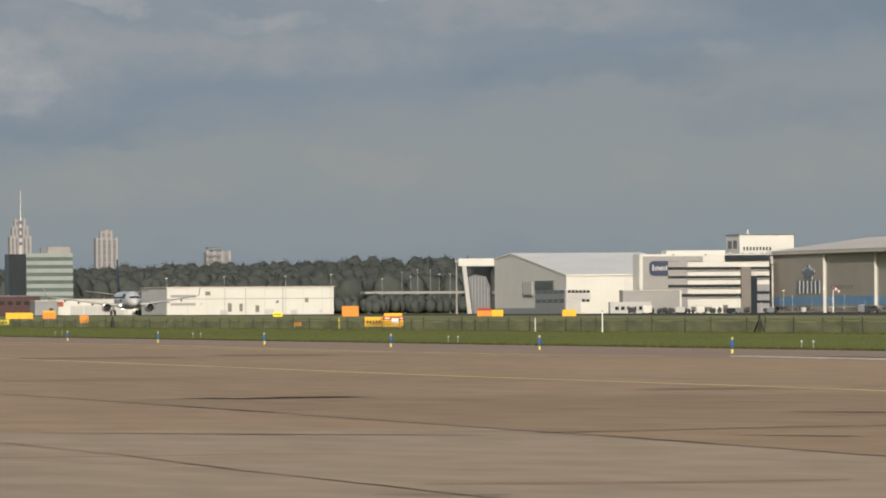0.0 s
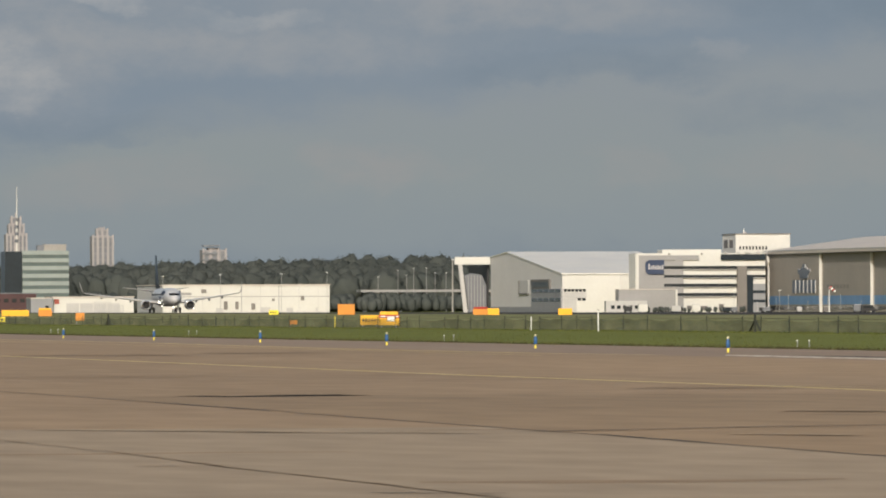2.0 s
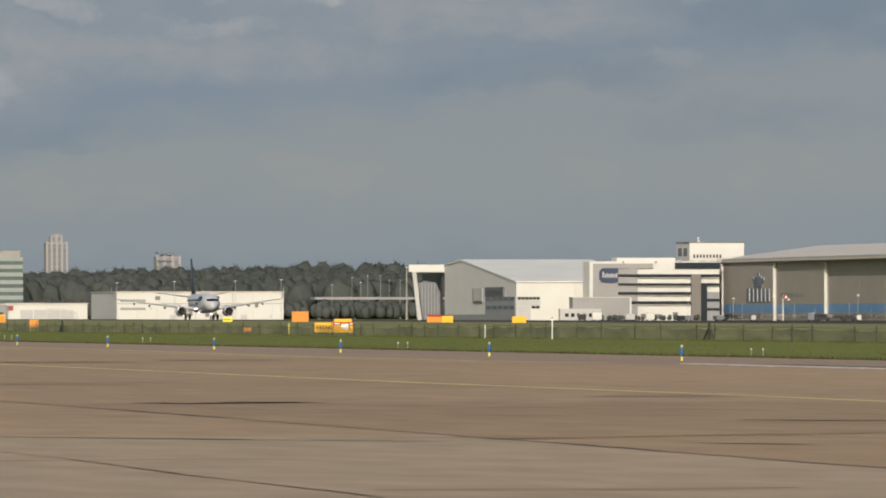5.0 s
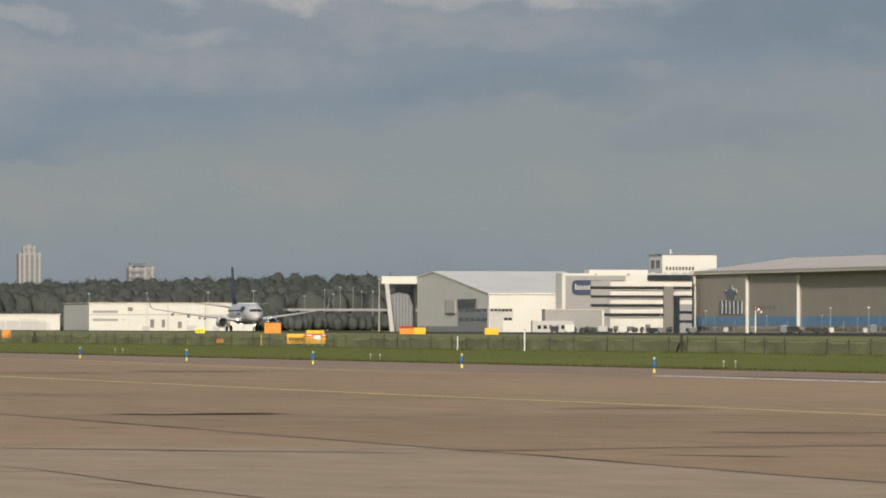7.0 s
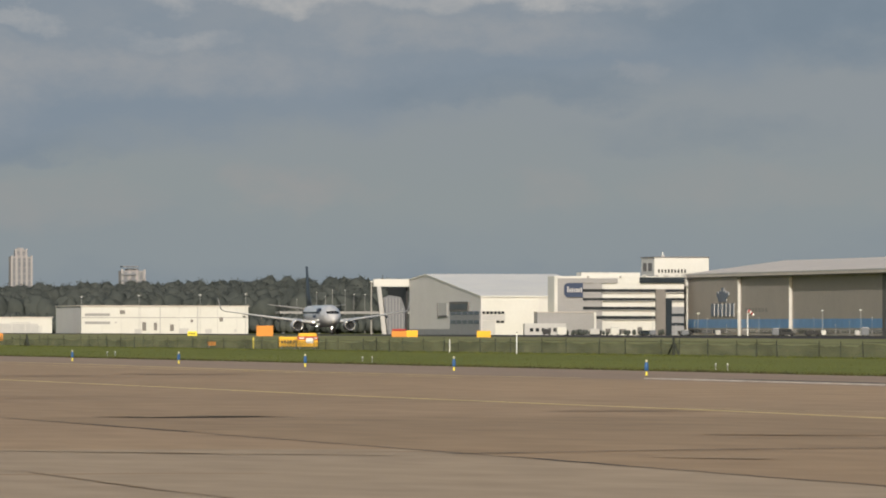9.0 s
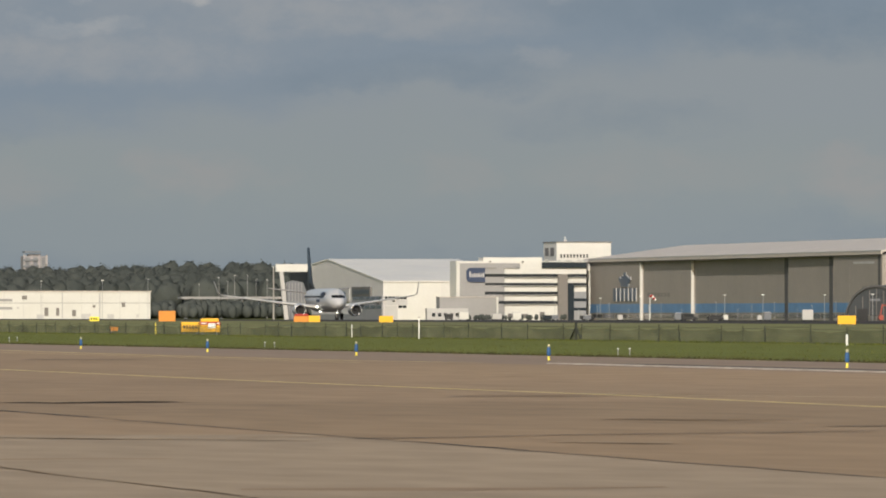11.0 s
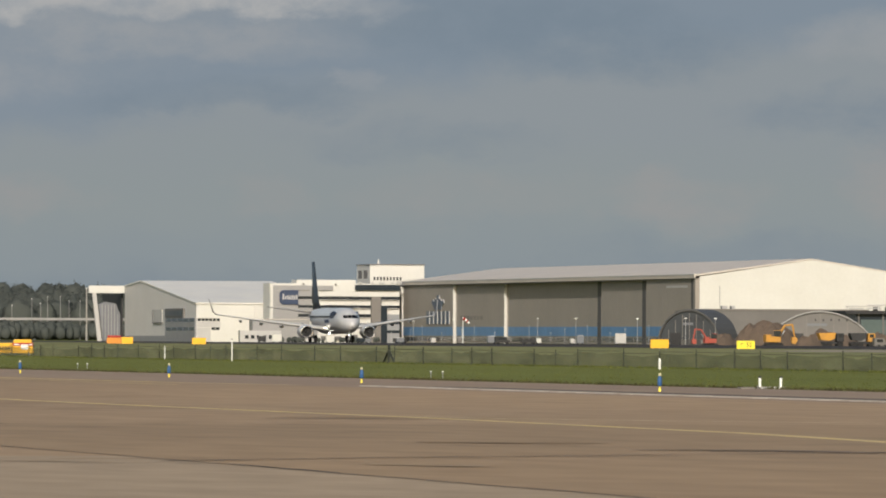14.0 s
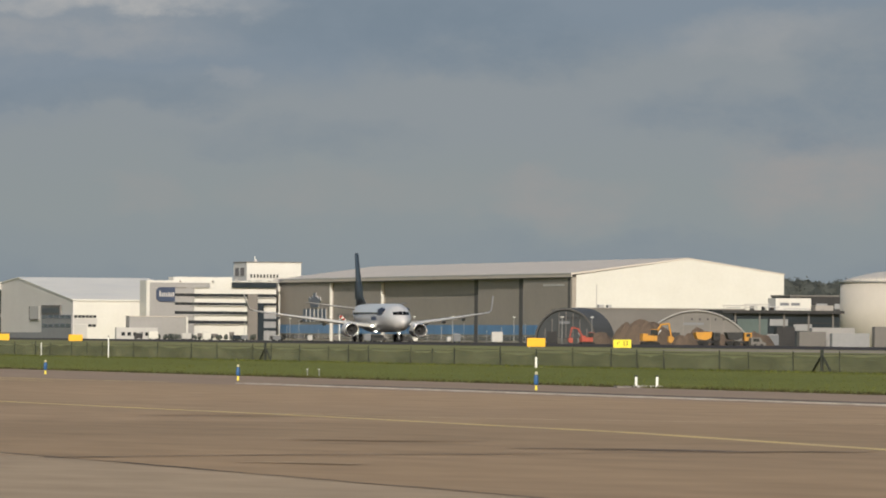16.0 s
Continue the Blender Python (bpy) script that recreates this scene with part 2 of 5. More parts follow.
# ---- sky and distance ----
def cloud_material():
    m = bpy.data.materials.new("cloudy_sky")
    m.use_nodes = True
    n, l = m.node_tree.nodes, m.node_tree.links
    n.clear()
    out, em = n.new("ShaderNodeOutputMaterial"), n.new("ShaderNodeEmission")
    tc = n.new("ShaderNodeTexCoord")
    sep = n.new("ShaderNodeSeparateXYZ")
    l.new(tc.outputs["Object"], sep.inputs[0])

    def math_node(op, a, b=None, clamp=False):
        q = n.new("ShaderNodeMath")
        q.operation, q.use_clamp = op, clamp
        for k, v in enumerate((a, b)):
            if v is None:
                continue
            if isinstance(v, (int, float)):
                q.inputs[k].default_value = v
            else:
                l.new(v, q.inputs[k])
        return q.outputs[0]

    def noise_node(scale, detail, stretch, rough=0.55, shift=(0, 0, 0)):
        mp, tx = n.new("ShaderNodeMapping"), n.new("ShaderNodeTexNoise")
        mp.inputs["Scale"].default_value, mp.inputs["Location"].default_value = stretch, shift
        tx.inputs["Scale"].default_value, tx.inputs["Detail"].default_value, tx.inputs["Roughness"].default_value = scale, detail, rough
        l.new(tc.outputs["Object"], mp.inputs["Vector"])
        l.new(mp.outputs[0], tx.inputs["Vector"])
        return tx.outputs["Fac"]

    def ramp(fac, *stops):
        r = n.new("ShaderNodeValToRGB")
        r.color_ramp.interpolation = "EASE"
        while len(r.color_ramp.elements) < len(stops):
            r.color_ramp.elements.new(0.5)
        for e, (p, c) in zip(r.color_ramp.elements, stops):
            e.position, e.color = p, (*c, 1)
        l.new(fac, r.inputs[0])
        return r.outputs[0]

    def mix(fac, a, b):
        q = n.new("ShaderNodeMix")
        q.data_type = "RGBA"
        l.new(fac, q.inputs["Factor"])
        l.new(a, q.inputs["A"])
        l.new(b, q.inputs["B"])
        return q.outputs["Result"]

    # coordinates on the cloud wall in steps of 0.3 m, warped by noise: u to the right, v down
    w1 = noise_node(1.0, 6, (0.011, 0.0, 0.018), 0.58)
    w2 = noise_node(1.0, 6, (0.011, 0.0, 0.018), 0.58, (31, 7, 11))
    w3 = noise_node(1.0, 6, (0.035, 0.0, 0.06), 0.6, (5, 3, 2))
    u = math_node("ADD", math_node("SUBTRACT", math_node("MULTIPLY", sep.outputs["X"], 3.42), 1910.0), math_node("MULTIPLY", math_node("SUBTRACT", w1, 0.5), 420.0))
    v = math_node("ADD", math_node("SUBTRACT", 554.0, math_node("MULTIPLY", sep.outputs["Z"], 3.387)), math_node("ADD", math_node("MULTIPLY", math_node("SUBTRACT", w2, 0.5), 150.0), math_node("MULTIPLY", math_node("SUBTRACT", w3, 0.5), 60.0)))

    def rgb(r, g, b):
        q = n.new("ShaderNodeRGB")
        q.outputs[0].default_value = (r, g, b, 1)
        return q.outputs[0]

    ragged = ramp(noise_node(1.0, 7, (0.03, 0.0, 0.05), 0.66, (9, 4, 6)), (0.25, (0.35, 0.35, 0.35)), (0.72, (1.15, 1.15, 1.15)))

    def blob(cu, cv, ru, rv, k):
        """A soft cloud mass round (cu, cv)."""
        du = math_node("DIVIDE", math_node("SUBTRACT", u, cu), ru)
        dv = math_node("DIVIDE", math_node("SUBTRACT", v, cv), rv)
        d = math_node("ADD", math_node("MULTIPLY", du, du), math_node("MULTIPLY", dv, dv))
        return math_node("MULTIPLY", math_node("MULTIPLY", ramp(math_node("SUBTRACT", 1.0, d, True), (0.0, (0, 0, 0)), (1.0, (1, 1, 1))), ragged), k)

    # the dark cloud base climbs to the right; grey rain haze hangs below it
    edge = math_node("SUBTRACT", math_node("SUBTRACT", 262.0, math_node("MULTIPLY", u, 0.118)), v)
    over = ramp(math_node("ADD", math_node("DIVIDE", edge, 150.0), 0.35, True), (0.0, (0, 0, 0)), (0.75, (1, 1, 1)))
    low = ramp(math_node("DIVIDE", v, 560.0, True), (0.25, (0.268, 0.298, 0.320)), (0.55, (0.270, 0.302, 0.310)), (0.72, (0.256, 0.292, 0.310)), (0.86, (0.226, 0.266, 0.298)))
    col = mix(over, low, rgb(0.218, 0.266, 0.318))
    grey, cream, rose, deep = rgb(0.335, 0.345, 0.355), rgb(0.58, 0.55, 0.51), rgb(0.335, 0.318, 0.31), rgb(0.188, 0.238, 0.290)
    for cu, cv, ru, rv, k, c in (
        (420, 90, 460, 70, 0.4, grey), (1000, 30, 420, 50, 0.5, grey), (60, 110, 240, 140, 0.55, grey), (10, 130, 110, 80, 0.26, cream), (470, 22, 150, 24, 0.28, cream), (500, 40, 700, 130, 0.3, grey), (215, 4, 70, 20, 0.25, cream), (760, -50, 420, 42, 0.55, cream), (1000, -20, 480, 60, 0.4, grey),
        (1180, -46, 260, 36, 0.45, cream), (330, 60, 260, 40, 0.35, grey), (1288, 92, 60, 34, 0.4, grey), (700, 290, 180, 60, 0.5, rose), (250, 330, 220, 60, 0.3, rose), (1130, 295, 120, 50, 0.3, rose), (1850, 300, 170, 70, 0.5, rose),
        (2290, 255, 210, 110, 0.7, rose), (2260, 10, 260, 60, 0.5, grey), (1500, 300, 260, 60, 0.25, rose), (1050, 130, 330, 40, 0.6, deep), (120, 232, 330, 40, 0.5, deep), (1500, -20, 300, 90, 0.7, deep), (1420, 200, 260, 50, 0.35, deep), (2250, 150, 330, 70, 0.6, deep), (1750, 20, 300, 110, 0.75, deep), (2450, 60, 200, 120, 0.6, deep), (2000, 400, 400, 50, 0.3, deep)):
        col = mix(blob(cu, cv, ru, rv, k), col, c)
    l.new(col, em.inputs["Color"])
    l.new(em.outputs[0], out.inputs["Surface"])
    return m


M["sky"] = cloud_material()
bm = bmesh.new()
cols = []
for k in range(61):
    b = radians(-20 + k)
    cols.append([bm.verts.new((4930 * math.sin(b) + 0, 4930 * math.cos(b), z)) for z in (-30, 260, 520)])
for a, b in zip(cols, cols[1:]):
    for i in range(2):
        bm.faces.new((a[i], b[i], b[i + 1], a[i + 1]))
tagged(part("sky_backdrop", bm, "sky"), "grey layered rain clouds with pale tops", "sky", kind="structure").location = (0, 0, 0)


def woods(name, label, rows, seed, sprays=1000, fine=3):
    """A wood of uneven rounded crowns, each clad in small leaf sprays. Rows: x, y, height of each tree."""
    rng = np.random.default_rng(seed)
    base = bmesh.new()
    bmesh.ops.create_icosphere(base, subdivisions=fine, radius=1.0)
    bv, bf = np.array([v.co[:] for v in base.verts]), np.array([[v.index for v in f.verts] for f in base.faces])
    base.free()
    vs, fs, count = [], [], 0
    for x, y, h in rows:
        size, mid = np.array((1, 1, 0)) * h * rng.uniform(0.25, 0.38) + np.array((0, 0, h * 0.44)), np.array((x, y, h * 0.46))
        waves = [(rng.normal(size=3) * f, rng.uniform(0, math.tau), g) for f, g in ((2.5, 0.07), (3.5, 0.06), (5, 0.06), (6, 0.055), (8, 0.05), (10, 0.045), (13, 0.04), (17, 0.03))]

        def bulge(d):
            return 1 + sum(g * np.sin(d @ f + p) for f, p, g in waves)[:, None]

        crown = mid + bv * size * bulge(bv)
        d = rng.normal(size=(sprays, 3))
        d /= np.linalg.norm(d, axis=1, keepdims=True)
        d[:, 2] = np.maximum(d[:, 2], -0.5)
        at = mid + d * size * bulge(d) * rng.uniform(0.97, 1.05, (sprays, 1))
        tri = (at[:, None] + rng.normal(size=(sprays, 3, 3)) * h * 0.0125).reshape(-1, 3)
        vs += [crown, tri]
        fs += [bf + count, np.arange(3 * sprays).reshape(-1, 3) + count + len(bv)]
        count += len(bv) + 3 * sprays
    me = bpy.data.meshes.new(name)
    me.from_pydata(np.concatenate(vs).tolist(), [], np.concatenate(fs).tolist())
    me.polygons.foreach_set("use_smooth", [True] * len(me.polygons))
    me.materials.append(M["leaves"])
    return tagged(new(name, me), label, "trees", kind="stuff")


def wood_rows(seed, x0, x1, y, n, heights, deep=90):
    rng = random.Random(seed)
    out = []
    for k in range(n):
        u = (k + rng.random()) / n
        i = min(int(u * (len(heights) - 1)), len(heights) - 2)
        f = u * (len(heights) - 1) - i
        top = heights[i] * (1 - f) + heights[i + 1] * f
        back = rng.random()
        out.append((x0 + (x1 - x0) * u, y - deep + 2 * deep * back, top * rng.uniform(0.95, 1.03) * (0.72 + 0.28 * min(1.0, back * 1.6))))
    return out


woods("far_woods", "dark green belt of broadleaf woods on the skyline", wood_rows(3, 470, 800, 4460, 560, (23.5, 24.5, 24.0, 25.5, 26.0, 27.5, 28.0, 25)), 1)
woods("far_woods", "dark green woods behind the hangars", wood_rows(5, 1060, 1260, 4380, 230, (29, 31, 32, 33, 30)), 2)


M["tower_white"] = mat("pale_pink_render", (0.34, 0.318, 0.315), 0.8, alt=(0.31, 0.292, 0.29), big=0.08, fine=0.6, spread=0.04)


def tower(name, label, x, y, w, d, top, steps, spire=0.0, bays=4):
    """A stepped high-rise: steps are (share of the width, top)."""
    t = thing(name, label, "tower", (x, y, 0), "distant high-rises")
    z = 0.0
    for share, zt in steps:
        part("block", boxes((-w / 2 * share, w / 2 * share, -d / 2 * share, d / 2 * share, z, zt)), "far_stone", t)
        n = max(2, round(bays * share))
        for k in range(n):
            c = -w / 2 * share + w * share * (k + 0.5) / n
            if zt - z > 3:
                part("window_strip", boxes((c - w * 0.07, c + w * 0.07, -d / 2 * share - 0.12, -d / 2 * share + 0.3, max(z, 15) + 0.8, zt - 0.8)), "far_dark", t)
        for k in range(n + 1):
            c = (w * share - 0.7) * (k / n - 0.5)
            if zt - z > 3:
                part("pilaster", boxes((c - 0.45, c + 0.45, -d / 2 * share - 0.7, -d / 2 * share + 0.2, 0, zt + 0.7)), "tower_white", t)
        for k in range(int((zt - max(z, 22)) / 3.2)):
            part("floor_band", boxes((-w / 2 * share, w / 2 * share, -d / 2 * share - 0.2, -d / 2 * share, max(z, 22) + 1.3 + 3.2 * k, max(z, 22) + 1.6 + 3.2 * k)), "far_stone", t)
        z = zt
    if spire:
        part("spire", tube(bmesh.new(), (0, 0, z - 0.2), (0, 0, spire), 0.5, 0.12), "far_stone", t)
    return t


tower("tower_block", "pale stone high-rise with a stepped crown", 555.9, 4750, 10.6, 10, 48, ((1.0, 39.6), (0.75, 44.5), (0.5, 48.3)), 51, 5)
tower("tower_block", "pale stone high-rise with a stepped crown", 599.8, 4750, 10.8, 10, 44, ((1.0, 38.6), (0.55, 42.0), (0.3, 43.2)))
tower("apartment_tower", "pale concrete apartment tower under a flat roof", 656.8, 4750, 12.2, 11, 33, ((1.0, 31.6), (0.5, 32.6)), 0, 3)
flats = bpy.data.objects["apartment_tower"]
part("roof_slab", boxes((-5.4, 2.6, -5.9, 4, 33.3, 34.0)), "far_dark", flats, "dark overhanging roof slab")
for k in range(4):
    part("balcony", boxes((-6.3, 1.4, -6.6, -5.4, 19.6 + k * 3.2, 20.5 + k * 3.2)), "far_dark", flats)


def glass_office():
    t = thing("glass_office", "green-glass office block with a dark blue wing", "building", (475, 3950, 0))
    part("wall", boxes((-9.8, 9.8, 0.2, 16, 0, 26.0)), "green_glass", t)
    for k in range(8):
        part("spandrel", boxes((-9.9, 9.9, 0.0, 0.3, 2.0 + k * 3.25, 3.7 + k * 3.25)), "pale_spandrel", t)
    part("side_wing", boxes((-17.2, -9.95, 0.5, 16, 0, 26.1)), "dark_blue_glass", t, "blue-black glass wing")
    part("roof_plant", boxes((-0.4, 9.0, 2, 9, 26.0, 29.1)), "concrete", t, "white rooftop plant room")
    part("roof_unit", boxes((-3.4, -0.5, 2, 5, 26.0, 28.8)), "far_dark", t)
    return t


glass_office()
maroon = thing("depot_building", "low dark maroon depot building", "building", (440, 3900, 0))
part("wall", boxes((0, 25, 0, 12, 0, 8.2)), "maroon", maroon)
part("roof", boxes((-0.3, 25.3, -0.3, 12.3, 8.2, 8.6)), "far_dark", maroon)
for k in range(7):
    part("window", boxes((1.2 + k * 3.4, 3.2 + k * 3.4, -0.12, 0.05, 4.6, 6.2)), "glass", maroon)
mast = thing("radio_mast", "slender white radio mast over the glass office", "mast", (465.4, 3972, 0))
for z in (30, 33, 36, 39):
    part("aerial_drum", tube(bmesh.new(), (0, 0, z), (0, 0, z + 1.4), 0.9, 0.9, 8), "far_dark", mast)
part("shaft", tube(bmesh.new(), (0, 0, 0), (0, 0, 40), 0.5, 0.4), "white_wall", mast)
part("top_pole", tube(bmesh.new(), (0, 0, 40), (0, 0, 54), 0.28, 0.08), "white_wall", mast)

# ---- hangars and halls beyond the runway ----
M["pale_roof"] = mat("near_white_roof_sheet", (0.70, 0.68, 0.63), 0.6, alt=(0.63, 0.62, 0.59), big=0.06, fine=0.6, spread=0.04, spec=0.12)
M["workshop_grey"] = mat("warm_grey_cladding", (0.15, 0.142, 0.135), 0.6, big=0.1, fine=0.8, spread=0.06)
# dark grey for the shade painted on the hangar doors
M["shade_grey"] = mat("painted_door_shade", (0.085, 0.082, 0.080), 0.7, big=0.2, fine=1.0, spread=0.06)
M["emblem_blue"] = mat("slate_blue_sign_face", (0.060, 0.095, 0.150), 0.45, big=0.4, fine=2.0, spread=0.08)
M["stair_grey"] = mat("blue_grey_cladding", (0.27, 0.275, 0.285), 0.55, alt=(0.245, 0.25, 0.26), big=0.15, fine=1.0, spread=0.05, spec=0.2)
M["hatch_grey"] = mat("mid_grey_hatch", (0.46, 0.45, 0.44), 0.6, big=0.2, fine=1.0, spread=0.05)

def big_hangar():
    """Front wall along y at x 0, gable at y 0, ridge along y."""
    L = 420.0
    t = thing("aircraft_hangar", "long aircraft hangar with taupe sliding doors and white gable", "hangar", (587, 2533, 0))
    # gable wall and back wall
    out = [(0, 0), (59, 0), (59, 19.4), (31.5, 23.6), (0, 18.9)]
    part("gable_wall", prism(bmesh.new(), out, "y", 0, 0.5), "white_wall", t, "white steel-clad gable wall")
    part("rear_gable_wall", prism(bmesh.new(), out, "y", L - 0.5, L), "grey_wall", t)
    part("back_wall", boxes((58.5, 59, 0.5, L - 0.5, 0, 19.3)), "grey_wall", t)
    bm = bmesh.new()
    prism(bm, [(-1.2, 19.0), (31.5, 23.65), (59.2, 19.45), (59.2, 19.75), (31.5, 24.0), (-1.2, 19.5)], "y", -0.15, L + 0.3)
    part("roof", bm, "roof", t, "pale sheet-metal roof")
    part("fascia", boxes((-1.5, -1.2, -0.15, L + 0.3, 18.45, 19.6)), "roof", t)
    part("gutter", boxes((-1.62, -1.5, -0.15, L + 0.3, 19.2, 19.55)), "hatch_grey", t)
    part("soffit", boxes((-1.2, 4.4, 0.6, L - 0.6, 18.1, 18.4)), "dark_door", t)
    # door bays on staggered tracks: from, to, set-back; the eaves shade the deeper ones further down
    part("end_pier", boxes((-1.4, 2.4, 415.6, L, 0, 18.1)), "door_grey", t)
    part("corner_pier", boxes((-1.1, 2.4, 0.5, 2.6, 0, 18.1)), "door_grey", t)
    for a, b, back in ((2.6, 63.5, -0.65), (63.5, 127.5, 0.45), (127.5, 264, 1.6), (264, 336, 0.45), (336, 415.0, -0.65)):
        n = max(2, round((b - a) / 22))
        for j in range(n):
            ya, yb = a + (b - a) * j / n, a + (b - a) * (j + 1) / n
            part("door_leaf", boxes((back + 0.012 * (j % 2), back + 0.7, ya + 0.01, yb - 0.01, 0.1, 18.1)), "door_grey", t)
        part("blue_band", boxes((back - 0.06, back - 0.012, a + 0.1, b - 0.1, 2.4, 5.1)), "blue_band", t, "blue painted band along the doors")
        for j in range(n):
            ya, yb = a + (b - a) * j / n, a + (b - a) * (j + 1) / n
            part("window_strip", boxes((back - 0.05, back - 0.012, ya + 0.6, yb - 0.6, 0.7, 2.0)), "glass", t)
    for y, x0, x1 in ((264, 0.43, 1.25), (336, -0.67, 0.15), (415.3, -1.4, -0.6)):
        part("white_edge", boxes((x0, x1, y - 0.3, y - 0.02, 0, 18.1)), "white_wall", t, "white painted edge of a sliding door")
    for y, x0, x1 in ((264, 1.25, 1.7), (336, 0.15, 0.55)):
        part("door_return", boxes((x0, x1, y - 0.3, y - 0.02, 0, 18.1)), "door_grey", t)
    # dark strips paint in the shade that prouder leaves cast on deeper ones
    for y, x in ((127.5, 1.6), (63.5, 0.45), (2.6, -0.65)):
        part("door_post", boxes((x - 0.16, x - 0.02, y + (5.1 if y > 10 else 1.6), y + (9.6 if y > 10 else 4.4), 0, 18.1)), "shade_grey", t, "dark strip painted as the shade beside a door leaf")
    part("number_bar", boxes((-0.73, -0.67, 12, 38, 15.9, 16.5)), "hatch_grey", t)
    for k in range(7):
        part("number_bar", boxes((0.37, 0.43, 296 + k * 5, 299.4 + k * 5, 7.3, 8.5)), "dark_door", t)
    # emblem of plain shapes: a crown over a row of bars, navy faces on pale thick bodies
    def plate(name, outline):
        # pale body: the sunlit ends of the raised shape painted in
        part(name, prism(bmesh.new(), outline, "x", -0.91, -0.66), "hatch_grey", t)
        part(name, prism(bmesh.new(), outline, "x", -0.98, -0.92), "emblem_blue", t, "navy face of the emblem")
    for k in range(6):
        ya, yb = 341 + k * 6.2, 345.4 + k * 6.2
        plate("emblem_bar", [(ya, 6.0), (yb, 6.0), (yb, 10.0), (ya, 10.0)])
    crown = [(-6, 10.5), (6, 10.5), (6.4, 11.5), (9.6, 12.6), (8.6, 13.7), (5.6, 13.0), (4.2, 14.1), (1.6, 13.6), (1.8, 15.0), (-1.8, 15.0), (-1.6, 13.6), (-4.2, 14.1), (-5.6, 13.0), (-8.6, 13.7), (-9.6, 12.6), (-6.4, 11.5)]
    plate("emblem_crown", [(358.5 + a, z) for a, z in crown])
    part("downpipe", boxes((5.6, 5.8, -0.15, 0.05, 9, 16.4)), "steel", t)
    return t


big_hangar()


def side_hangar():
    """Gable to the runway at x 0, long wall facing -y at y 0."""
    t = thing("maintenance_hangar", "grey and white maintenance hangar with a pitched roof", "hangar", (521, 2957, 0))
    part("gable_wall", prism(bmesh.new(), [(0, 0), (137, 0), (137, 18.2), (104, 19.8), (0, 12.2)], "x", 0, 0.5), "grey_wall", t, "grey clad gable wall")
    part("side_wall", boxes((0.5, 42.6, 0, 0.4, 0, 12.2)), "white_wall", t, "white clad side wall")
    part("roof", prism(bmesh.new(), [(-0.5, 12.2), (104, 19.75), (137.5, 18.2), (137.5, 18.6), (104, 20.15), (-0.5, 12.6)], "x", -0.3, 43.6), "pale_roof", t, "pale sheet-metal roof")
    part("stair_annex", boxes((-0.5, 0.02, -0.2, 55.7, 0, 7.7)), "stair_grey", t, "blue-grey clad stair annex")
    part("upper_annex", boxes((-0.6, 0.02, 21, 55.7, 7.72, 10.8)), "workshop_grey", t, "dark grey upper box of the annex")
    part("upper_window", boxes((-0.66, -0.6, 23, 54, 8.4, 9.9)), "dark_blue_glass", t)
    for z0, z1 in ((6.6, 7.6), (3.7, 4.8)):
        for k in range(5):
            part("window_band", boxes((-0.58, -0.4, 1.2 + k * 10.8, 10.4 + k * 10.8, z0, z1)), "glass", t)
    part("end_wall", prism(bmesh.new(), [(0.4, 0), (137, 0), (137, 18.2), (104, 19.7), (0.4, 12.2)], "x", 42.6, 43.2), "grey_wall", t)
    for k in range(6):
        part("window", boxes((0.45 + k * 1.22, 1.45 + k * 1.22, -0.12, 0.1, 6.7, 7.6)), "glass", t)
    part("lower_band", boxes((0.3, 7.8, -0.16, -0.01, 4.75, 6.5)), "hatch_grey", t, "pale grey band of panels")
    for k in range(2):
        part("window", boxes((4.9 + k * 1.4, 6.1 + k * 1.4, -0.14, 0.1, 3.9, 4.7)), "glass", t)
    part("lower_panel", boxes((0.3, 4.6, -0.1, -0.01, 0.3, 4.6)), "hatch_grey", t)
    part("downpipe", boxes((18.8, 19.0, -0.2, 0, 0.3, 12)), "grey_wall", t)
    part("door", boxes((-0.2, 0.1, 63, 80, 6.4, 10.5)), "hatch_grey", t, "pale grey loading hatch")
    part("hatch_sill", boxes((-0.5, -0.02, 62.6, 80.4, 6.0, 6.38)), "workshop_grey", t)
    part("hatch_edge", boxes((-0.4, -0.02, 79.9, 80.6, 6.4, 10.5)), "workshop_grey", t)
    part("plinth", boxes((-0.25, 0.02, 56, 136, 0, 2.0)), "stair_grey", t, "dark plinth")
    low = thing("annex_building", "low grey annex beside the maintenance hangar", "building", (533.4, 2925, 0))
    part("wall", boxes((0, 18.2, 0, 6, 0, 7.25)), "bay_grey", low)
    part("corner_strip", boxes((18.25, 18.85, -0.1, 5, 0.4, 7.3)), "white_wall", low, "white corner strip")
    part("front_annex", boxes((-4.6, 8.6, -3, -0.02, 0, 3.75)), "hatch_grey", low, "pale low front annex")
    for k in range(6):
        part("window", boxes((-3.0 + k * 1.9, -1.9 + k * 1.9, -3.1, -2.98, 1.2, 2.3)), "glass", low)
    part("roof", boxes((-0.2, 18.24, -0.2, 6, 7.25, 7.45)), "roof", low)
    g = thing("door_gantry", "white steel gantry carrying the open hangar door track", "gantry", (521, 3094.5, 0))
    part("beam", boxes((-12.0, -0.02, 0, 1.6, 16.1, 18.6)), "white_wall", g, "white box beam")
    bm = bmesh.new()
    prism(bm, [(-10.8, 16.1), (-9.5, 16.1), (-7.6, 0), (-9.0, 0)], "y", 0.2, 1.4)
    part("leg", bm, "hatch_grey", g, "grey raking steel leg")
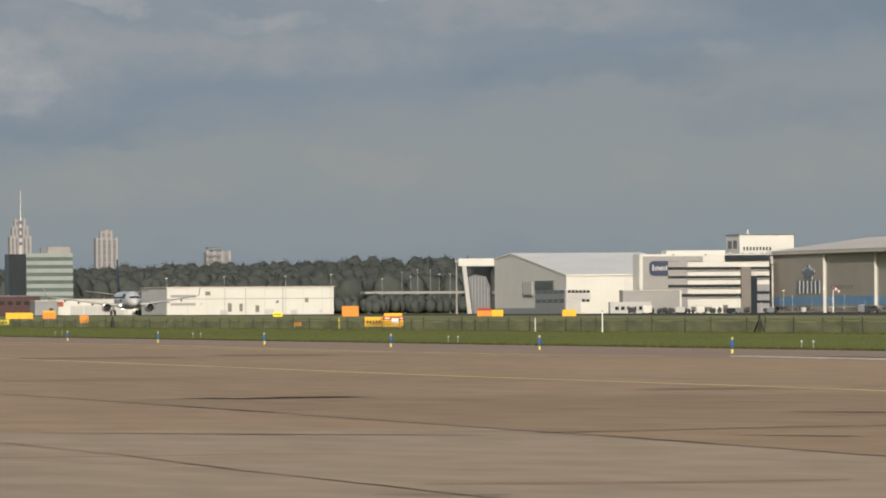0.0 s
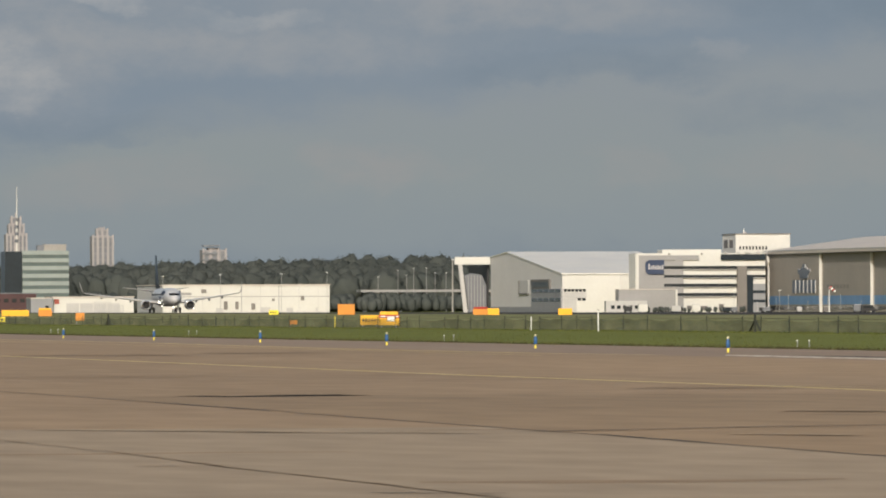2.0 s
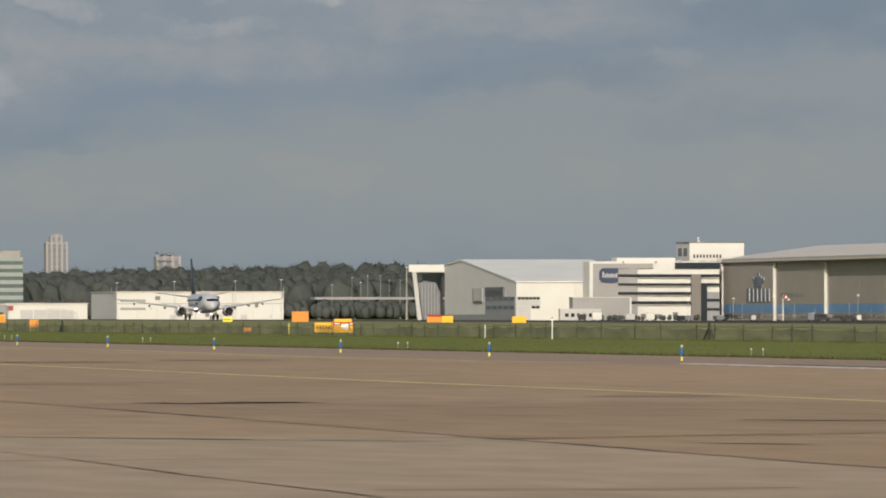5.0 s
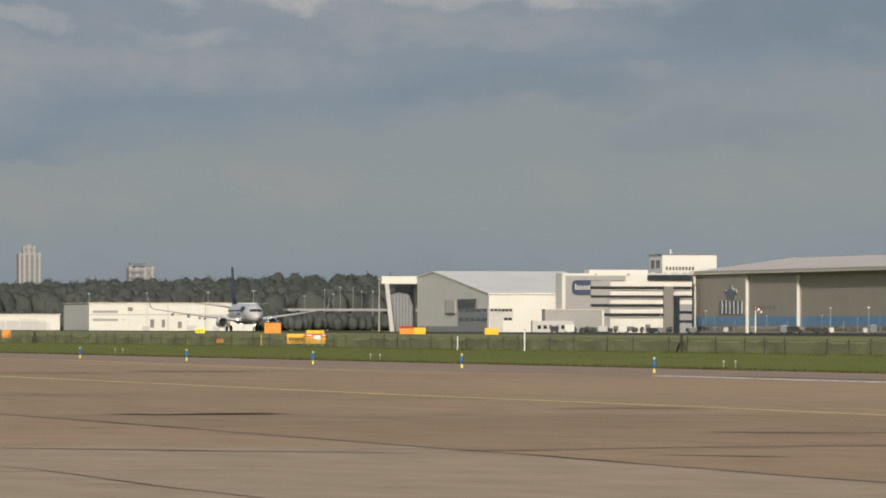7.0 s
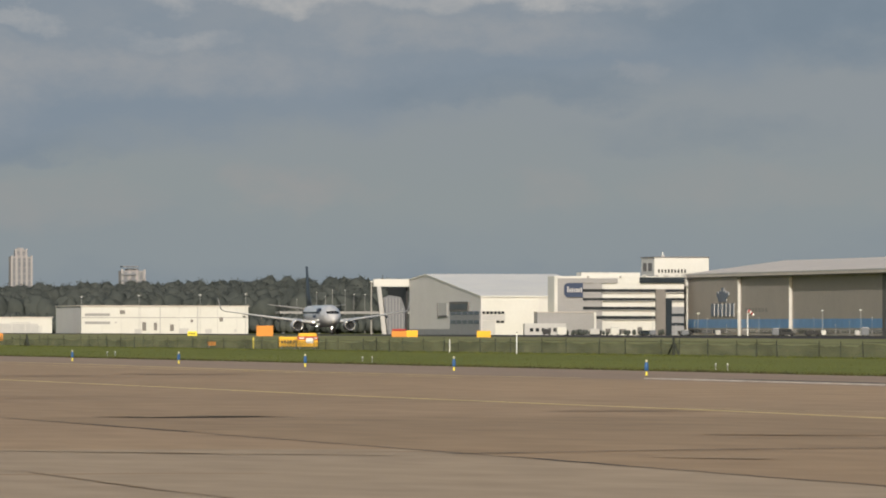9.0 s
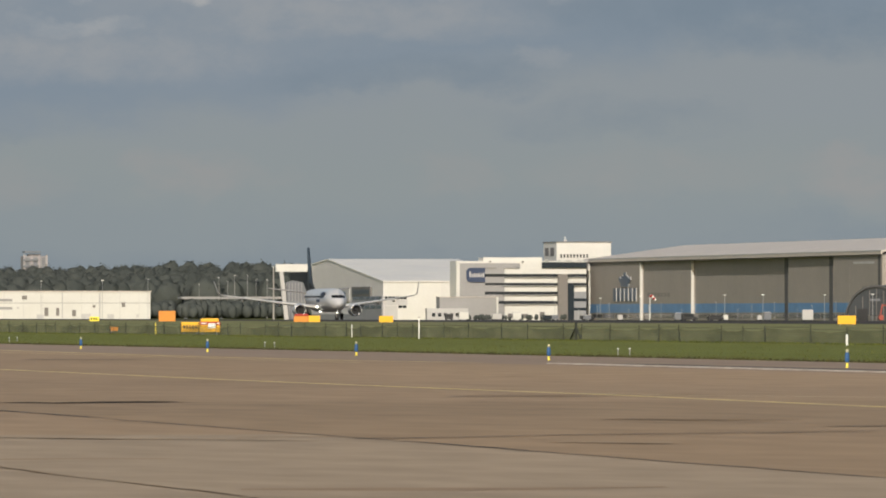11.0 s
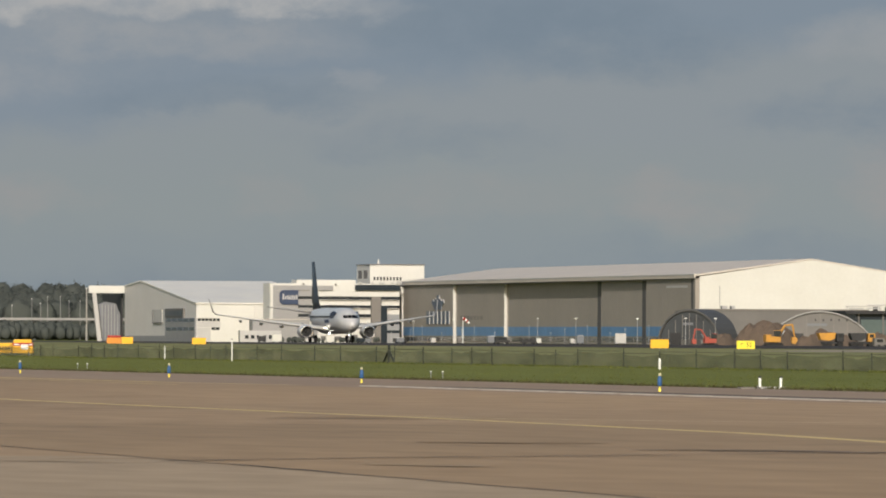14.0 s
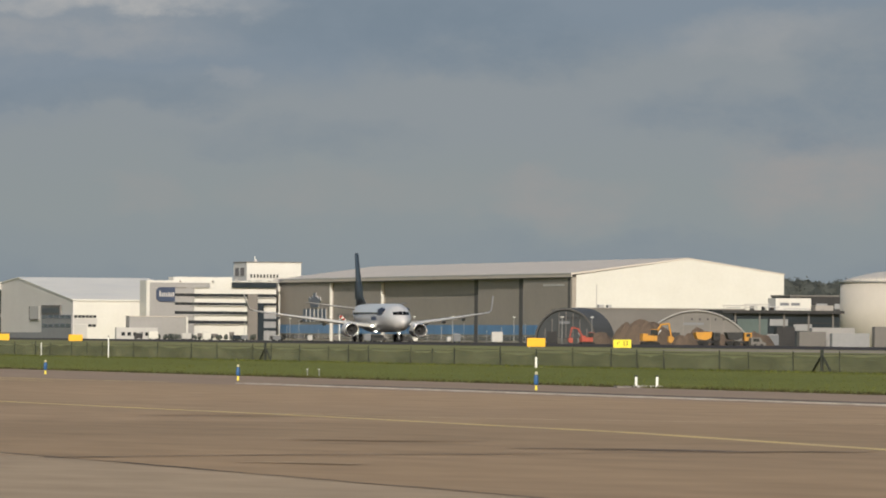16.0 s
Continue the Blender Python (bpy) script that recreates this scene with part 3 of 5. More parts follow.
    part("door_leaf", prism(bmesh.new(), [(-8.2, 0), (-0.6, 0), (-0.6, 9), (-2.0, 12.6), (-5.6, 13.2), (-8.2, 12.4)], "y", 5, 5.5), "far_dark", g, "dark corrugated sliding door")
    for k in range(7):
        part("door_rib", boxes((-7.9 + k * 1.05, -7.65 + k * 1.05, 4.8, 5.0, 0.5, 12.3 if k < 6 else 9)), "bay_grey", g)
    part("side_leaf", boxes((-0.6, -0.05, 3, 40, 0, 15.9)), "black_metal", g)
    return t


side_hangar()


def office():
    t = thing("office_block", "white office block with dark ribbon windows", "building", (541.3, 2940, 0))
    t.scale = (0.9735,) * 3
    part("body", boxes((0.3, 43.4, 0.3, 12, 0, 19.3)), "white_wall", t, "white rendered wall")
    part("corner_strip", boxes((0.5, 1.28, -0.42, 0.28, 7.6, 19.28)), "white_wall", t)
    part("grey_wall", boxes((1.3, 16.1, -0.3, 0.28, 0, 17.0)), "bay_grey", t, "grey clad wall bay")
    part("grey_parapet", boxes((1.3, 21.2, -0.3, 0.28, 17.02, 18.6)), "bay_grey", t)
    part("roof_storey", boxes((9.4, 28.9, 1, 10, 19.3, 20.5)), "white_wall", t)
    for z0, z1, x0, x1 in ((14.11, 15.1, 9.65, 33.7), (11.33, 12.2, 9.65, 33.7), (8.35, 9.36, 9.65, 33.7), (5.31, 6.33, 11.6, 33.7), (14.11, 15.1, 37.0, 43.3), (11.33, 12.2, 37.0, 43.3)):
        part("ribbon_window", boxes((x0, x1, -0.42, 0.2, z0, z1)), "glass", t, "dark ribbon window")
        part("window_sill", boxes((x0, x1, -0.5, -0.3, z0 - 0.16, z0)), "hatch_grey", t)
    part("stair_core", boxes((33.8, 36.9, -1.5, 0.28, 0, 15.1)), "dark_door", t, "dark stair core")
    part("glass_core", boxes((36.95, 39.1, -0.8, 0.2, 0, 12.0)), "dark_blue_glass", t, "blue-black glazed shaft")
    part("entrance_wall", boxes((39.15, 43.3, -0.5, 0.2, 0, 9.3)), "stair_grey", t, "blue-grey entrance wall")
    for z in (3.2, 6.2):
        part("floor_band", boxes((39.15, 43.3, -0.62, -0.5, z, z + 0.9)), "dark_blue_glass", t)
    for x, w, z, h in ((17.2, 3.2, 0.9, 1.3), (21.6, 2.4, 0.9, 1.2), (27.8, 1.6, 0.4, 2.3), (12.0, 1.4, 0.3, 3.8)):
        part("ground_window", boxes((x, x + w, -0.44, -0.2, z, z + h)), "workshop_grey", t)
    # rounded sign board with a row of pale bars
    sign_line = [(3.4 + 1.5 + 1.5 * math.cos(a), (15.6 if math.sin(a) >= 0 else 13.9) + 1.5 * math.sin(a)) for a in (radians(90 + 15 * k) for k in range(13))]
    part("sign_board", prism(bmesh.new(), sign_line + [(9.6, 12.4), (9.6, 17.1)], "y", -0.8, -0.31), "logo_blue", t, "navy sign board with pale bars")
    for k, h in enumerate((1.9, 1.2, 1.4, 1.2, 1.4, 1.2, 1.5)):
        part("sign_bar", boxes((4.4 + k * 0.74, 4.86 + k * 0.74, -0.9, -0.8, 14.0, 14.0 + h)), "hatch_grey", t)
    part("sign_lamp_rail", boxes((9.6, 13.4, -0.5, -0.3, 16.9, 17.1)), "dark_door", t)
    part("dark_cornice", boxes((28.5, 43.3, -0.6, 0.2, 17.1, 18.9)), "dark_blue_glass", t)
    for x, w in ((29.5, 1.2), (34, 0.8), (36.6, 1.8), (40.5, 1.0), (42.4, 1.6)):
        part("terrace_unit", boxes((x, x + w, -0.3, 0.6, 19.3, 19.75), bevel=0.05), "hatch_grey", t)
    for x in (11.2, 21.9):
        part("wall_lamp", boxes((x, x + 0.5, -0.5, 0.2, 18.9, 19.3)), "dark_door", t)
    top = thing("roof_tower", "white roof tower with a row of small windows", "building", (577.8, 2960, 0))
    part("wall", boxes((0, 17.7, 0, 22, 0, 24.9)), "white_wall", top)
    for k in range(9):
        part("window", boxes((1.2 + k * 1.06, 1.75 + k * 1.06, -0.12, 0.1, 20.0, 21.1)), "glass", top)
    part("side_louvre", boxes((-0.12, 0.0, 4, 10, 20.6, 23.2)), "workshop_grey", top)
    part("side_louvre", boxes((-0.12, 0.0, 13, 19, 20.6, 23.2)), "workshop_grey", top)
    part("roof", boxes((-0.3, 18.0, -0.3, 22.3, 24.9, 25.15)), "dark_door", top, "dark roof edge")
    part("aerial", tube(bmesh.new(), (3.3, 3, 25.15), (3.3, 3, 26.7), 0.15), "white_plastic", top)
    part("aerial_box", boxes((2.9, 3.8, 2.6, 3.4, 25.15, 25.7)), "hatch_grey", top)
    return t


office()


def long_shed():
    t = thing("cargo_shed", "long white cargo shed with weathered walls", "building", (382.5, 2880, 0))
    part("front_wall", boxes((0, 52, 0, 0.4, 0, 8.85)), "white_wall", t, "white wall with rusty marks")
    part("side_wall", boxes((0, 0.4, 0.4, 60, 0, 8.6)), "grey_wall", t, "grey shaded side wall")
    part("roof", boxes((-0.3, 52.3, -0.3, 60, 8.85, 9.15)), "roof", t)
    part("seam", boxes((0, 52, -0.06, 0, 5.3, 5.5)), "bay_grey", t)
    for x in (24.4, 36.0):
        part("downpipe", boxes((x, x + 0.25, -0.15, 0, 0.3, 8.6)), "steel", t)
    for x, z, w, h in ((12, 6.5, 1.6, 1.2), (22.6, 1.5, 1.0, 2.4), (27.6, 1.3, 1.2, 2.0), (34, 4.0, 0.8, 0.8), (43, 4.2, 1.1, 1.4), (19, 1.4, 1.2, 2.6)):
        part("vent", boxes((x, x + w, -0.14, 0, z, z + h)), "dark_door", t)
    for z in (3.4, 5.9):
        part("window_band", boxes((1.2, 9.0, -0.08, 0, z, z + 0.8)), "bay_grey", t)
    for k in range(8):
        part("panel_joint", boxes((6.4 + k * 6.0, 6.5 + k * 6.0, -0.03, 0, 0.3, 8.6)), "hatch_grey", t)
    for x, z, w, h in ((16.6, 0.3, 2.2, 1.6), (30.4, 0.3, 3.0, 1.8), (38.6, 0.4, 2.0, 1.5), (47.6, 1.0, 0.7, 0.9), (10.4, 3.6, 0.7, 0.6)):
        part("wall_stain", boxes((x, x + w, -0.025, 0, z, z + h)), "hatch_grey", t, "grey weather stain")
    part("base_course", boxes((0, 52, -0.07, 0, 0, 0.5)), "bay_grey", t)
    s = thing("store_shed", "low cream store shed", "building", (348.5, 2880, 0))
    part("wall", boxes((0, 25, 0, 20, 0, 5.3)), "white_wall", s)
    part("roof", boxes((-0.3, 25.3, -0.3, 20.3, 5.3, 5.6)), "roof", s)
    for k in range(4):
        part("roller_door", boxes((4.2 + k * 4.2, 8.1 + k * 4.2, -0.12, 0.02, 0.1, 3.5)), "hatch_grey", s, "pale grey roller door")
    part("red_panel", boxes((0.5, 2.0, -0.14, 0.02, 3.3, 4.8)), "machine_red", s)
    u = thing("gate_house", "small blue-grey gate house beside the store shed", "building", (341.5, 2878, 0))
    part("wall", boxes((0, 6.8, 0, 12, 0, 5.0)), "stair_grey", u)
    part("roof", boxes((-0.2, 7.0, -0.2, 12.2, 5.0, 5.25)), "roof", u)
    part("window", boxes((4.4, 5.6, -0.12, 0.02, 1.6, 2.8)), "glass", u)
    for x, w, h in ((359.4, 5.6, 3.9), (366.0, 2.8, 2.8)):
        g = thing("steel_gate", "pale galvanised steel gate in front of the store shed", "gate", (x, 2868, 0), "steel gates")
        for k in range(9):
            part("bar", boxes((w * k / 8 - 0.06, w * k / 8 + 0.06, 0, 0.1, 0, h)), "steel", g)
        for z in (0.4, h - 0.12):
            part("rail", boxes((0, w, 0.1, 0.2, z, z + 0.12)), "steel", g)
    return t


long_shed()

# ---- works site, arched halls and tank beyond the runway ----
def arch_line(w, h, n=18, lift=0.0):
    """A low circular arch of width w and rise h, as (x, z)."""
    r = (w * w / 4 + h * h) / (2 * h)
    a = math.asin(min(1.0, w / 2 / r))
    return [(r * math.sin(-a + 2 * a * k / n), lift + h - r + r * math.cos(-a + 2 * a * k / n)) for k in range(n + 1)]


def arched_hall(x, y, w, h, rim, label, deep=40, turn=-13.2, front="arch_front", edge=0.9):
    t = thing("arched_hall", label, "hangar", (x, y, 0), "arched halls by the works site", turn=turn)
    line = arch_line(w, h)
    part("front_wall", prism(bmesh.new(), line, "y", 0.6, 1.0), front, t, "grey clad arched front")
    outer = arch_line(w + edge, h + edge / 2)
    part("roof_shell", prism(bmesh.new(), outer + line[::-1], "y", 0, deep), rim, t, "curved roof shell with a projecting rim")
    for k in range(7):
        xx = -w * 0.36 + k * w * 0.12
        part("mullion", boxes((xx - 0.06, xx + 0.06, 0.5, 0.62, 0, h * (1 - (2 * xx / w) ** 2) * 0.95)), "dark_door", t)
    part("gate", boxes((-w * 0.33, -w * 0.15, 0.48, 0.62, 0, h * 0.38)), "black_metal", t, "dark roller gate")
    for k in range(5):
        part("wall_lamp", boxes((w * (-0.05 + k * 0.07), w * (-0.05 + k * 0.07) + 0.35, 0.4, 0.62, h * 0.74, h * 0.80)), "black_metal", t)
    part("sign_bar", boxes((-w * 0.12, w * 0.06, 0.5, 0.62, h * 0.60, h * 0.67)), "far_dark", t)
    return t


M["arch_front"] = mat("slate_cladding", (0.055, 0.060, 0.066), 0.6, alt=(0.045, 0.05, 0.055), spec=0.2, big=0.2, fine=1.0, spread=0.06)
M["arch_rim_dark"] = mat("dark_roof_membrane", (0.075, 0.075, 0.075), 0.6, big=0.2, fine=1.0, spread=0.06)
arched_hall(495.6, 2150, 14.8, 8.2, "arch_rim_dark", "arched hall with slate front and dark curved roof", 11, -37)
arched_hall(527.8, 2152, 26.5, 8.1, "bay_grey", "arched hall with warm grey front and pale curved rim", front="workshop_grey", edge=0.6)


def low_block():
    t = thing("workshop_block", "long grey flat-roofed workshop behind the arched halls", "building", (545, 2350, 0))
    part("wall", boxes((0, 44, 0, 30, 0, 9.0)), "workshop_grey", t)
    part("parapet", boxes((-0.2, 44.2, -0.25, 0.2, 9.0, 9.4)), "dark_door", t)
    for x, w in ((6, 1.4), (8.4, 1.0)):
        part("roof_unit", boxes((x, x + w, 2, 4, 9.2, 10.2 if w < 2 else 9.9), bevel=0.1), "steel", t)
    return t


low_block()


def terminal():
    t = thing("terminal_building", "dark glazed terminal with steel columns and flat roof", "building", (561, 2250, 0))
    part("glass_front", boxes((0, 27, 0.6, 20, 0, 8.0)), "dark_blue_glass", t, "blue-black glass front")
    part("roof", boxes((-3, 28, -1.0, 21, 8.0, 8.8)), "black_metal", t, "dark flat roof edge")
    for k in range(5):
        part("column", boxes((0.4 + k * 6.2, 0.8 + k * 6.2, 0.1, 0.5, 0, 8.0)), "workshop_grey", t)
    for z in (3.0, 5.6):
        part("transom", boxes((0, 27, 0.45, 0.6, z, z + 0.18)), "black_metal", t)
    part("upper_block", boxes((12.3, 21.3, 6, 14, 8.8, 11.8)), "white_wall", t, "white plant storey")
    for x in (13.4, 16.2):
        part("vent", boxes((x, x + 2.2, 5.9, 6.05, 10.0, 10.7)), "far_dark", t)
    part("roof_box", boxes((22.5, 27, 6, 12, 8.8, 10.1)), "concrete", t)
    for x0, x1, z in ((-2.5, 6.5, 9.9), (3.0, 9.5, 10.2), (8.0, 12.0, 9.6), (13, 20, 9.2)):
        part("roof_pipe", tube(bmesh.new(), (x0, 1.0, z), (x1, 1.0, z), 0.16, 0.16, 6), "hatch_grey", t)
        for x in (x0 + 0.4, x1 - 0.4):
            part("pipe_stand", boxes((x - 0.06, x + 0.06, 0.9, 1.1, 8.8, z)), "steel", t)
    for x0, z in ((3.2, 4.4), (9.4, 5.0), (15.5, 3.8)):
        part("lit_panel", boxes((x0, x0 + 4.6, 0.38, 0.58, z, z + 1.6)), "stair_grey", t, "grey glazing panel")
    part("tall_window", boxes((1.2, 8.8, 0.3, 0.56, 0.6, 6.6)), "green_glass", t, "tall grey-green glazing")
    for x in (5, 8, 10):
        part("roof_unit", boxes((x, x + 0.9, 2, 3.5, 8.8, 9.7), bevel=0.1), "black_metal", t)
    for x in (-2, 2.4):
        part("canopy_rail", boxes((x, x + 3.6, -0.9, -0.6, 9.2, 9.5)), "steel", t)
    return t


terminal()


def tank():
    t = thing("storage_tank", "large cream-white storage tank with domed roof", "tank", (625.0, 2310, 0))
    n, r = 64, 20.5
    ring = lambda rr, z: [(rr * math.cos(k * math.tau / n), rr * math.sin(k * math.tau / n), z) for k in range(n)]
    part("shell", loft(bmesh.new(), [ring(r, 0), ring(r, 16.3)]), "tank", t, "cream painted steel shell", True)
    part("dome", loft(bmesh.new(), [ring(r + 0.15, 16.3), ring(r * 0.85, 17.5), ring(r * 0.6, 18.7), ring(r * 0.3, 19.4), ring(0.4, 19.6)]), "tank", t, "", True)
    part("rim", loft(bmesh.new(), [ring(r + 0.3, 16.1), ring(r + 0.45, 16.2), ring(r + 0.45, 16.5), ring(r + 0.1, 16.5)]), "steel", t)
    for k in range(22):
        a = radians(190 + k * 8)
        part("rail_post", boxes((r * math.cos(a) - 0.05, r * math.cos(a) + 0.05, r * math.sin(a) - 0.05, r * math.sin(a) + 0.05, 16.4, 17.4)), "steel", t)
    part("roof_vent", tube(bmesh.new(), (-9.6, -8, 18.2), (-9.6, -8, 20.5), 0.8, 0.8, 10), "tank", t)
    part("pipe", boxes((-13, 2, -19.6, -19.2, 10.3, 10.7)), "black_metal", t)
    return t


tank()


yard = thing("depot_hall", "long low dark depot hall behind the terminal", "building", (619, 2420, 0))
part("wall", boxes((0, 22, 0, 20, 0, 13.0)), "black_metal", yard)
part("roof", boxes((-0.3, 22.3, -0.3, 20.3, 13.0, 13.4)), "workshop_grey", yard)
for k in range(4):
    part("window", boxes((2 + k * 5, 5 + k * 5, -0.12, 0.05, 9.8, 11.2)), "stair_grey", yard)


def container(x, y, w, h, m, label):
    t = thing("site_container", label, "container", (x, y, 0), "site containers")
    part("box", boxes((0, w, 0, 2.5, 0, h), bevel=0.05), m, t)
    n = int(w / 0.6)
    for k in range(n):
        part("rib", boxes((0.15 + k * 0.6, 0.4 + k * 0.6, -0.05, 0.0, 0.2, h - 0.2)), m, t)
    return t


container(516.5, 2000, 9.6, 4.3, "bay_grey", "stacked grey site cabin behind the runway")
container(512.6, 1996, 6.0, 3.4, "workshop_grey", "grey steel container on the works site")
container(519.0, 1992, 8.4, 3.1, "stair_grey", "grey steel container on the works site")
container(528.0, 1990, 6.0, 4.6, "workshop_grey", "dark steel container on the works site")
container(511.0, 2010, 4.2, 4.4, "black_metal", "black container at the site edge")


def mound(x, y, w, d, h, seed, label):
    bm = bmesh.new()
    n = 26
    grid = {}
    for i in range(n + 1):
        for j in range(n + 1):
            u, v = 2 * i / n - 1, 2 * j / n - 1
            f = max(0.0, 1 - (u * u + v * v))
            k = noise.fractal(Vector((u * 2.2 + seed, v * 2.2, seed)), 1.0, 2.0, 5)
            grid[i, j] = bm.verts.new((u * w / 2, v * d / 2, max(-0.1, h * (f ** 0.7) * (1 + 0.35 * k) - 0.05)))
    for i in range(n):
        for j in range(n):
            bm.faces.new((grid[i, j], grid[i + 1, j], grid[i + 1, j + 1], grid[i, j + 1]))
    t = part("soil_mound", bm, "dirt")
    t.matrix_basis = pose(x, y, 0)
    return tagged(t, label, "soil mound", "soil mounds")


mound(466.5, 1950, 15, 12, 5.6, 1.0, "tall brown mound of excavated soil")
mound(462.5, 1896, 6, 5, 2.4, 8.3, "pale brown heap of sand beside the excavator")
mound(478, 1946, 8, 8, 3.2, 2.3, "low brown mound of sandy soil")
mound(459, 1960, 9, 8, 2.8, 3.9, "low brown mound of sandy soil")
mound(494, 1960, 8, 7, 3.0, 5.1, "dark mound of wet soil")
mound(485, 1955, 7, 7, 2.3, 6.7, "low brown mound of sandy soil")


def excavator(x, y, m, label, face=1, scale=1.0):
    t = thing("excavator", label, "excavator", (x, y, 0), "construction machines")
    t.scale = (scale,) * 3
    for s in (-1, 1):
        bm = bmesh.new()
        out = [(-1.7, 0.25), (-1.35, 0.0), (1.35, 0.0), (1.7, 0.25), (1.7, 0.6), (1.35, 0.85), (-1.35, 0.85), (-1.7, 0.6)]
        part("track", prism(bm, out, "y", s * 1.0 - 0.28, s * 1.0 + 0.28), "rubber", t, "black crawler track")
    part("chassis", boxes((-0.8, 0.8, -0.75, 0.75, 0.5, 1.0)), "black_metal", t)
    body = part("body", boxes((-1.7, 1.2, -1.2, 1.2, 1.0, 2.1), (-1.7, -0.6, -1.1, 1.1, 2.1, 2.45), bevel=0.12), m, t)
    part("cab", boxes((0.1, 1.3, -1.25, -0.2, 2.05, 3.2), bevel=0.1), "glass", t, "glazed cab")
    part("cab_roof", boxes((0.05, 1.35, -1.3, -0.15, 3.2, 3.3)), m, t)
    f = face
    bm = bmesh.new()
    for a, b, r in (((0.9 * f, 0.3, 1.9), (2.3 * f, 0.3, 4.2), 0.24), ((2.3 * f, 0.3, 4.2), (3.9 * f, 0.3, 4.4), 0.2)):
        tube(bm, a, b, r, r * 0.85, 6)
    part("boom", bm, m, t)
    part("stick", tube(bmesh.new(), (3.8 * f, 0.3, 4.5), (4.3 * f, 0.3, 1.9), 0.2, 0.14, 6), m, t)
    bm = bmesh.new()
    prism(bm, [(3.7 * f, 2.0), (4.6 * f, 1.9), (4.8 * f, 1.1), (4.2 * f, 0.6), (3.6 * f, 0.9)], "y", -0.25, 0.85)
    part("bucket", bm, m, t, "steel digging bucket")
    part("ram", tube(bmesh.new(), (1.1 * f, 0.3, 1.5), (2.3 * f, 0.3, 3.2), 0.09), "steel", t)
    return t


excavator(457.2, 1905, "machine_yellow", "orange-yellow crawler excavator with raised boom", 1, 1.08)
excavator(443.4, 1903, "machine_red", "red crawler excavator before the arched hall", -1, 0.85)


def dumper(x, y, m, label, body="machine_yellow"):
    t = thing("dump_truck", label, "truck", (x, y, 0), "construction machines")
    part("chassis", boxes((-2.6, 2.6, -0.6, 0.6, 0.8, 1.25)), "black_metal", t)
    bm = bmesh.new()
    prism(bm, [(-2.7, 3.0), (0.9, 3.1), (0.7, 1.9), (-0.4, 1.4), (-2.2, 1.6)], "y", -1.2, 1.2)
    part("dump_body", bm, body, t, "dusty skip")
    part("cab", boxes((1.2, 2.7, -1.05, 1.05, 1.25, 3.0), bevel=0.12), m, t)
    part("windscreen", boxes((2.66, 2.74, -0.9, 0.9, 2.1, 2.8)), "glass", t)
    part("side_window", boxes((1.5, 2.4, -1.08, -1.0, 2.1, 2.8)), "glass", t)
    for xx in (-1.9, -0.5, 1.9):
        for s in (-1, 1):
            bm = bmesh.new()
            tube(bm, (xx, s * 0.95 - 0.25, 0.62), (xx, s * 0.95 + 0.25, 0.62), 0.62, 0.62, 16)
            part("wheel", bm, "rubber", t)
    return t


dumper(468.6, 1902, "black_metal", "dusty yellow dump truck with a dark cab")
dumper(474.8, 1900, "machine_yellow", "orange dump truck with a dark skip", "black_metal")


def van(x, y, m, label, length=4.6, h=1.9):
    t = thing("parked_van", label, "van", (x, y, 0), "vehicles by the hangar doors")
    out = [(-length / 2, 0.35), (length / 2, 0.35), (length / 2, 0.95), (length / 2 - 0.7, 1.1), (length / 2 - 1.2, h), (-length / 2, h)]
    part("body", prism(bmesh.new(), out, "y", -0.9, 0.9), m, t)
    part("side_window", boxes((-length / 2 + 0.5, length / 2 - 1.4, -0.93, -0.88, 1.15, h - 0.2)), "glass", t)
    for xx in (-length / 2 + 0.9, length / 2 - 0.9):
        for s in (-1, 1):
            part("wheel", tube(bmesh.new(), (xx, s * 0.85 - 0.1, 0.34), (xx, s * 0.85 + 0.1, 0.34), 0.34, 0.34, 14), "rubber", t)
    return t


van(478.2, 1897, "workshop_grey", "dark grey van parked at the works site", 3.2, 2.0)
for x, y, m, lab, h in ((566, 2850, "black_metal", "dark car before the hangar doors", 1.5), (560, 2880, "dark_blue_glass", "dark blue car before the hangar doors", 1.6),
                        (554, 2640, "black_metal", "dark van before the hangar doors", 2.1), (551, 2590, "black_metal", "black car before the hangar doors", 1.5)):
    van(x, y, m, lab, 4.4, h)


def cart(x, y, w, h, m, label):
    t = thing("equipment_cart", label, "cart", (x, y, 0), "ground equipment by the hangar")
    part("cabinet", boxes((-w / 2, w / 2, -0.6, 0.6, 0.35, h), bevel=0.08), m, t)
    part("hood", boxes((-w / 2 + 0.1, w / 2 - 0.1, -0.5, 0.5, h, h + 0.15), bevel=0.05), "steel", t)
    for sx in (-1, 1):
        for sy in (-1, 1):
            part("wheel", tube(bmesh.new(), (sx * w * 0.35, sy * 0.5 - 0.08, 0.2), (sx * w * 0.35, sy * 0.5 + 0.08, 0.2), 0.2, 0.2, 12), "rubber", t)
    return t


